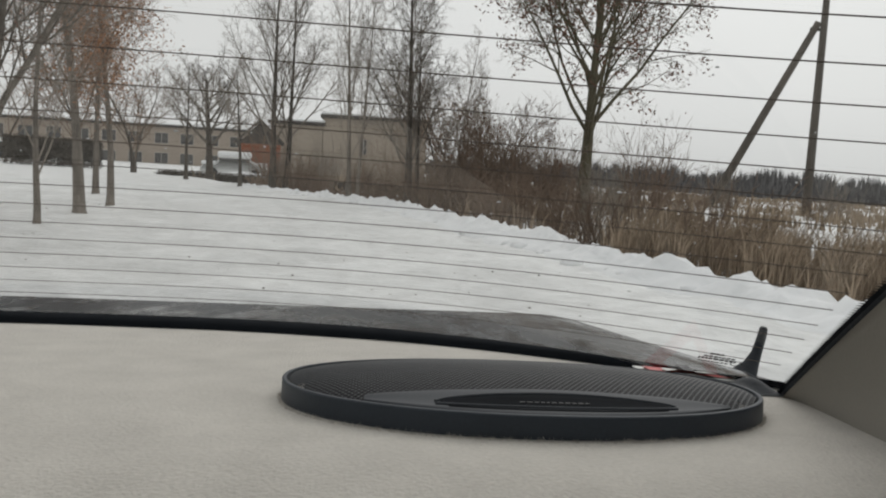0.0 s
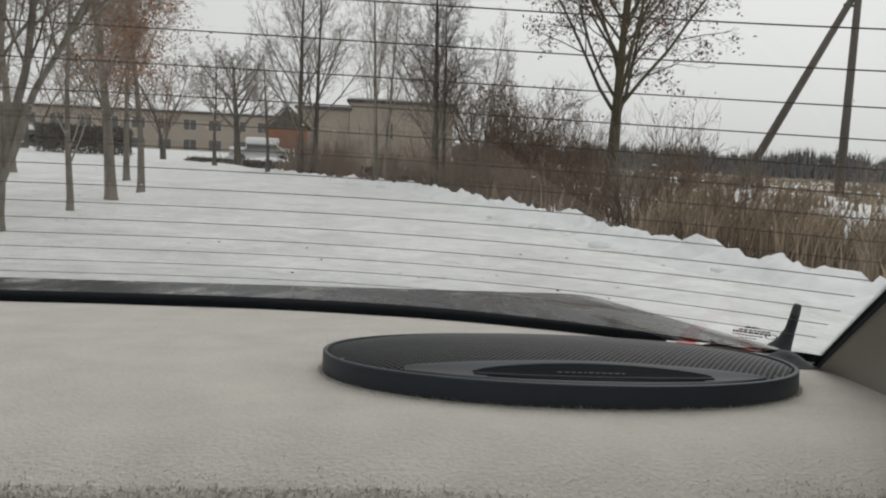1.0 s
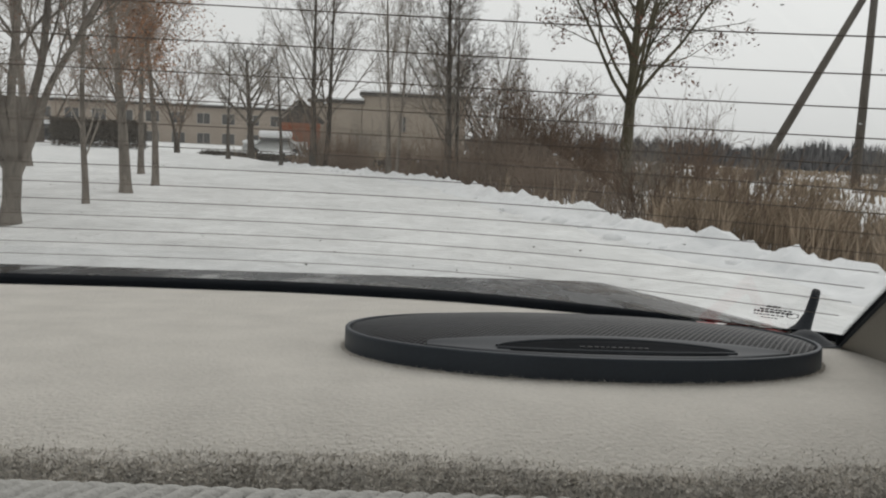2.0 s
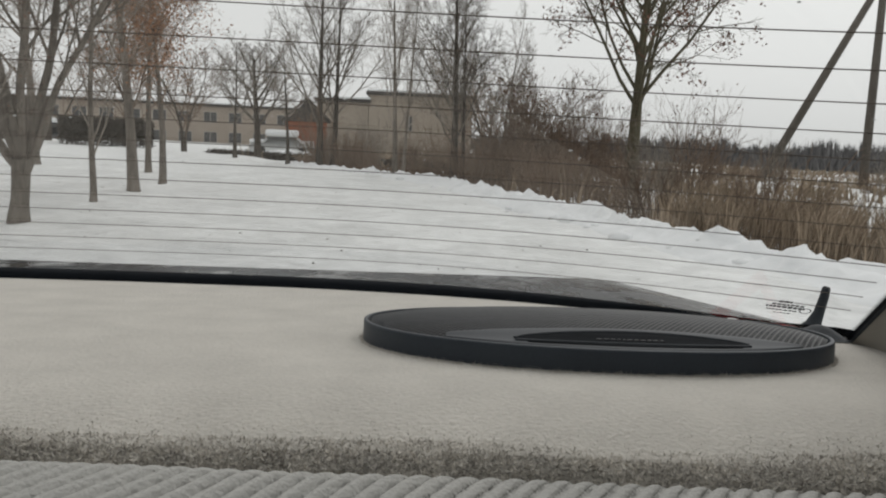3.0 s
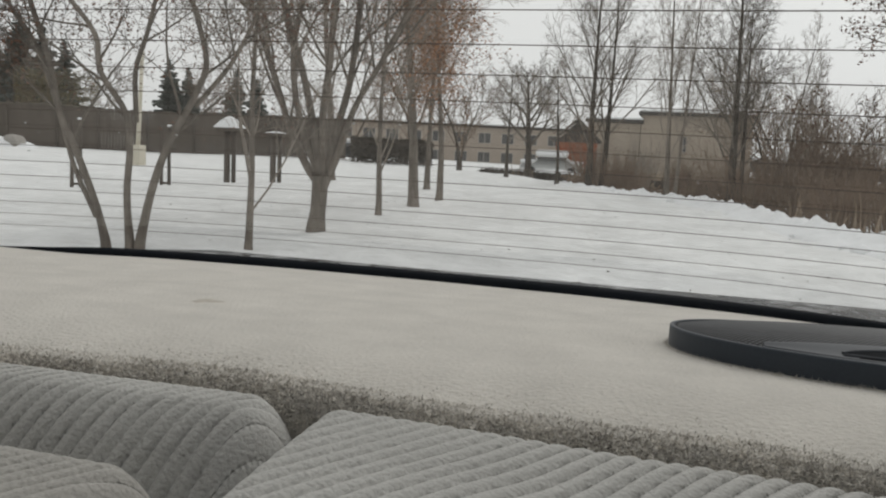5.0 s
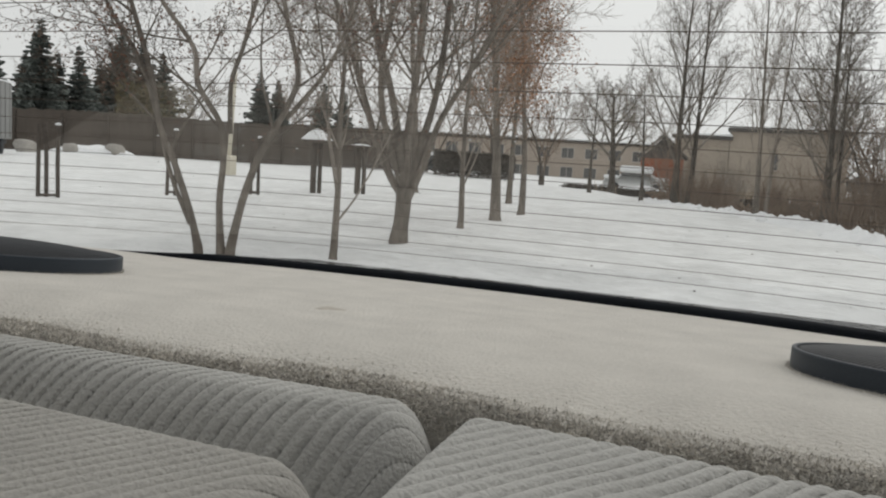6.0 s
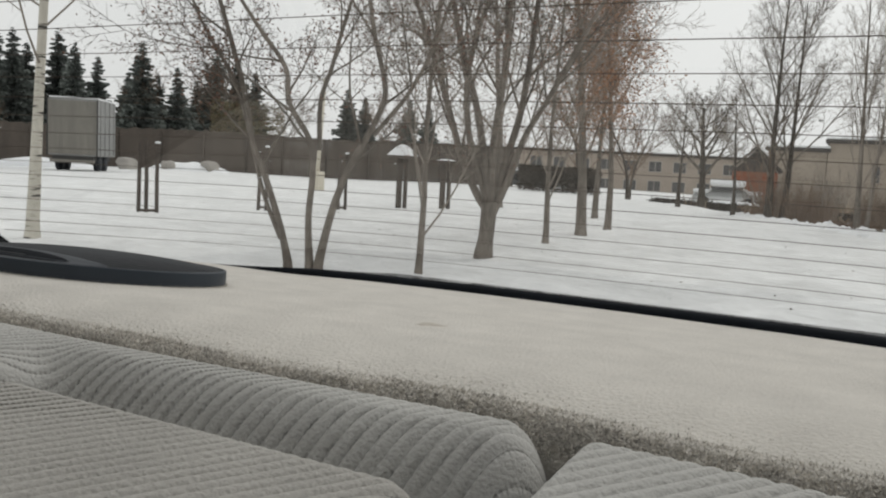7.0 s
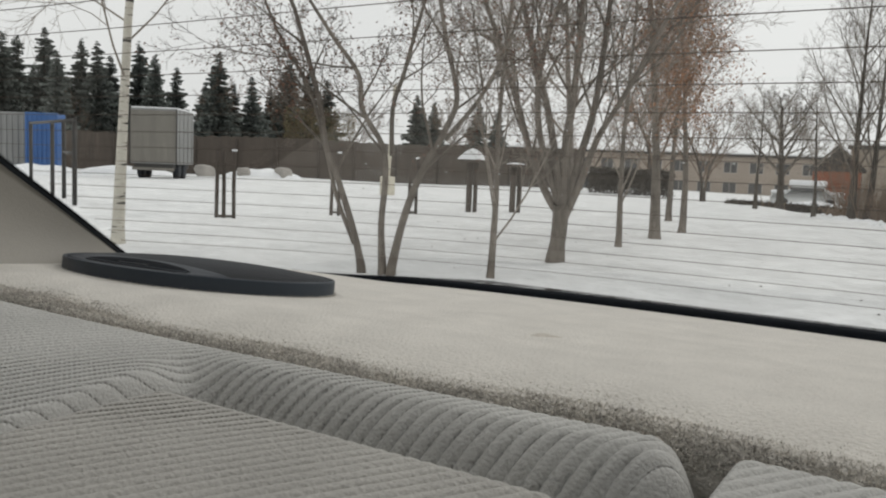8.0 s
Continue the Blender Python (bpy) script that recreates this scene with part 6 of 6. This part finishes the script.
def board_fence(pts, h, label):
    root = empty("board_fence", (*pts[0], gz(*pts[0])), label=label, category="fence", group="yard fences")
    V, F = [], []
    rng = random.Random(12)
    x0, y0 = pts[0]
    z0 = gz(x0, y0)
    for (ax, ay), (bx, by) in zip(pts, pts[1:]):
        L = math.hypot(bx - ax, by - ay)
        ux, uy = (bx - ax) / L, (by - ay) / L
        n = int(L / 0.16)
        for k in range(n):
            s = (k + 0.5) * L / n
            cx, cy = ax + ux * s - x0, ay + uy * s - y0
            hh, zz = h + rng.uniform(-0.06, 0.04), gz(cx + x0, cy + y0) - z0
            b = len(V)
            for dz in (-0.1, hh):
                for t, q in ((-0.078, -0.012), (0.078, -0.012), (0.078, 0.012), (-0.078, 0.012)):
                    V.append((cx + ux * t - uy * q, cy + uy * t + ux * q, zz + dz))
            F += [(b, b + 1, b + 5, b + 4), (b + 1, b + 2, b + 6, b + 5), (b + 2, b + 3, b + 7, b + 6), (b + 3, b, b + 4, b + 7), (b + 4, b + 5, b + 6, b + 7)]
        for k in range(int(L / 2.5) + 1):
            px, py = ax + ux * 2.5 * k - x0, ay + uy * 2.5 * k - y0
            rod("fence_post", [(px - uy * -0.06, py + ux * -0.06, -0.3), (px - uy * -0.06, py + ux * -0.06, h * 0.95)], 0.06, M_WOOD, root, 6)
    tagged(solid("boards", V, F, M_WOOD, root, smooth=False), kind="stuff")
    return root


board_fence([(-52, 27), (-39, 34.5), (-30.5, 39), (-25.0, 43.0), (-19, 46.5)], 2.3, "dark weathered board fence behind the snowy yard")


def hedge(pts, h, label, seed, dense=1300):
    rng, V, F = random.Random(seed), [], []
    for (ax, ay), (bx, by) in zip(pts, pts[1:]):
        L = math.hypot(bx - ax, by - ay)
        for _ in range(int(L * dense)):
            s, o = rng.random(), rng.gauss(0, 0.3)
            x, y = ax + (bx - ax) * s - (by - ay) / L * o, ay + (by - ay) * s + (bx - ax) / L * o
            z = gz(x, y) + h * rng.random() ** 0.7 * (1 - 0.2 * abs(o))
            a = Vector((rng.gauss(0, 1), rng.gauss(0, 1), rng.gauss(0.8, 1))).normalized() * rng.uniform(0.08, 0.22)
            b = a.cross(Vector((rng.random(), rng.random(), 0.3))).normalized() * 0.03
            i = len(V)
            c = Vector((x, y, z))
            V += [c - a - b, c - a + b, c + a]
            F.append((i, i + 1, i + 2))
    return tagged(solid("hedge", V, F, M_OLIVE if h > 4 else (M_TWIGRED if seed % 2 else M_BARKDARK), smooth=False), label=label, category="hedge", kind="stuff")


hedge([(-16.2, 40.5), (-12.2, 41.8)], 1.35, "low dark leafless clipped hedge in snow", 6)
hedge([(-9.8, 43.5), (-2.5, 42.0), (4, 38)], 0.36, "ragged low dark hedge at the edge of the snow", 8, 500)
hedge([(-3.5, 31), (1.0, 27), (2.5, 24)], 0.4, "thin brown weeds along the snow's edge", 9, 140)
hedge([(-42.3, 45.6), (-38.6, 49.2)], 5.0, "tall olive-brown bare bush behind the yard fence", 11, 900)

for k, (x, y, r) in enumerate(((-33.3, 30.1, 0.42), (-33.0, 32.6, 0.36), (-31.4, 34.0, 0.40))):
    bm = bmesh.new()
    bmesh.ops.create_icosphere(bm, subdivisions=3, radius=r)
    for v in bm.verts:
        f = (r / max(abs(v.co.x), abs(v.co.y), abs(v.co.z))) ** 0.6 * (1 + 0.35 * noise.noise(v.co * 2.6 + Vector((k * 3, 0, 0))))
        v.co = Vector((v.co.x * f, v.co.y * f, v.co.z * f * 0.85 + r * 0.55))
    ob = tagged(part("concrete_block", bm, M_CONCRETE, None, "", True), label="rounded pale concrete lump lying in the yard snow", category="concrete block", group="yard lumps")
    ob.matrix_basis = pose(x, y, gz(x, y), 0, 0, k * 40)
for k, (x, y, w) in enumerate(((-32.6, 33.6, 2.2), (-36.0, 27.5, 2.6), (-33.6, 21.0, 2.2), (-7.2, 53.0, 2.6))):
    V = []
    for i in range(21):
        for j in range(11):
            s, t = i / 20 * 2 - 1, j / 10 * 2 - 1
            q = max(0, 1 - s * s) * max(0, 1 - t * t)
            V.append((s * w, t * 1.0, 0.5 * q ** 0.7 + 0.12 * noise.noise(Vector((s * 3, t * 3, k))) - 0.05))
    ob = tagged(solid("snow_heap", V, grid_faces(21, 11), M_SNOWCAP), label="heap of cleared snow in the yard", category="snow", group="snow heaps")
    ob.matrix_basis = pose(x, y, gz(x, y), 0, 0, 40)
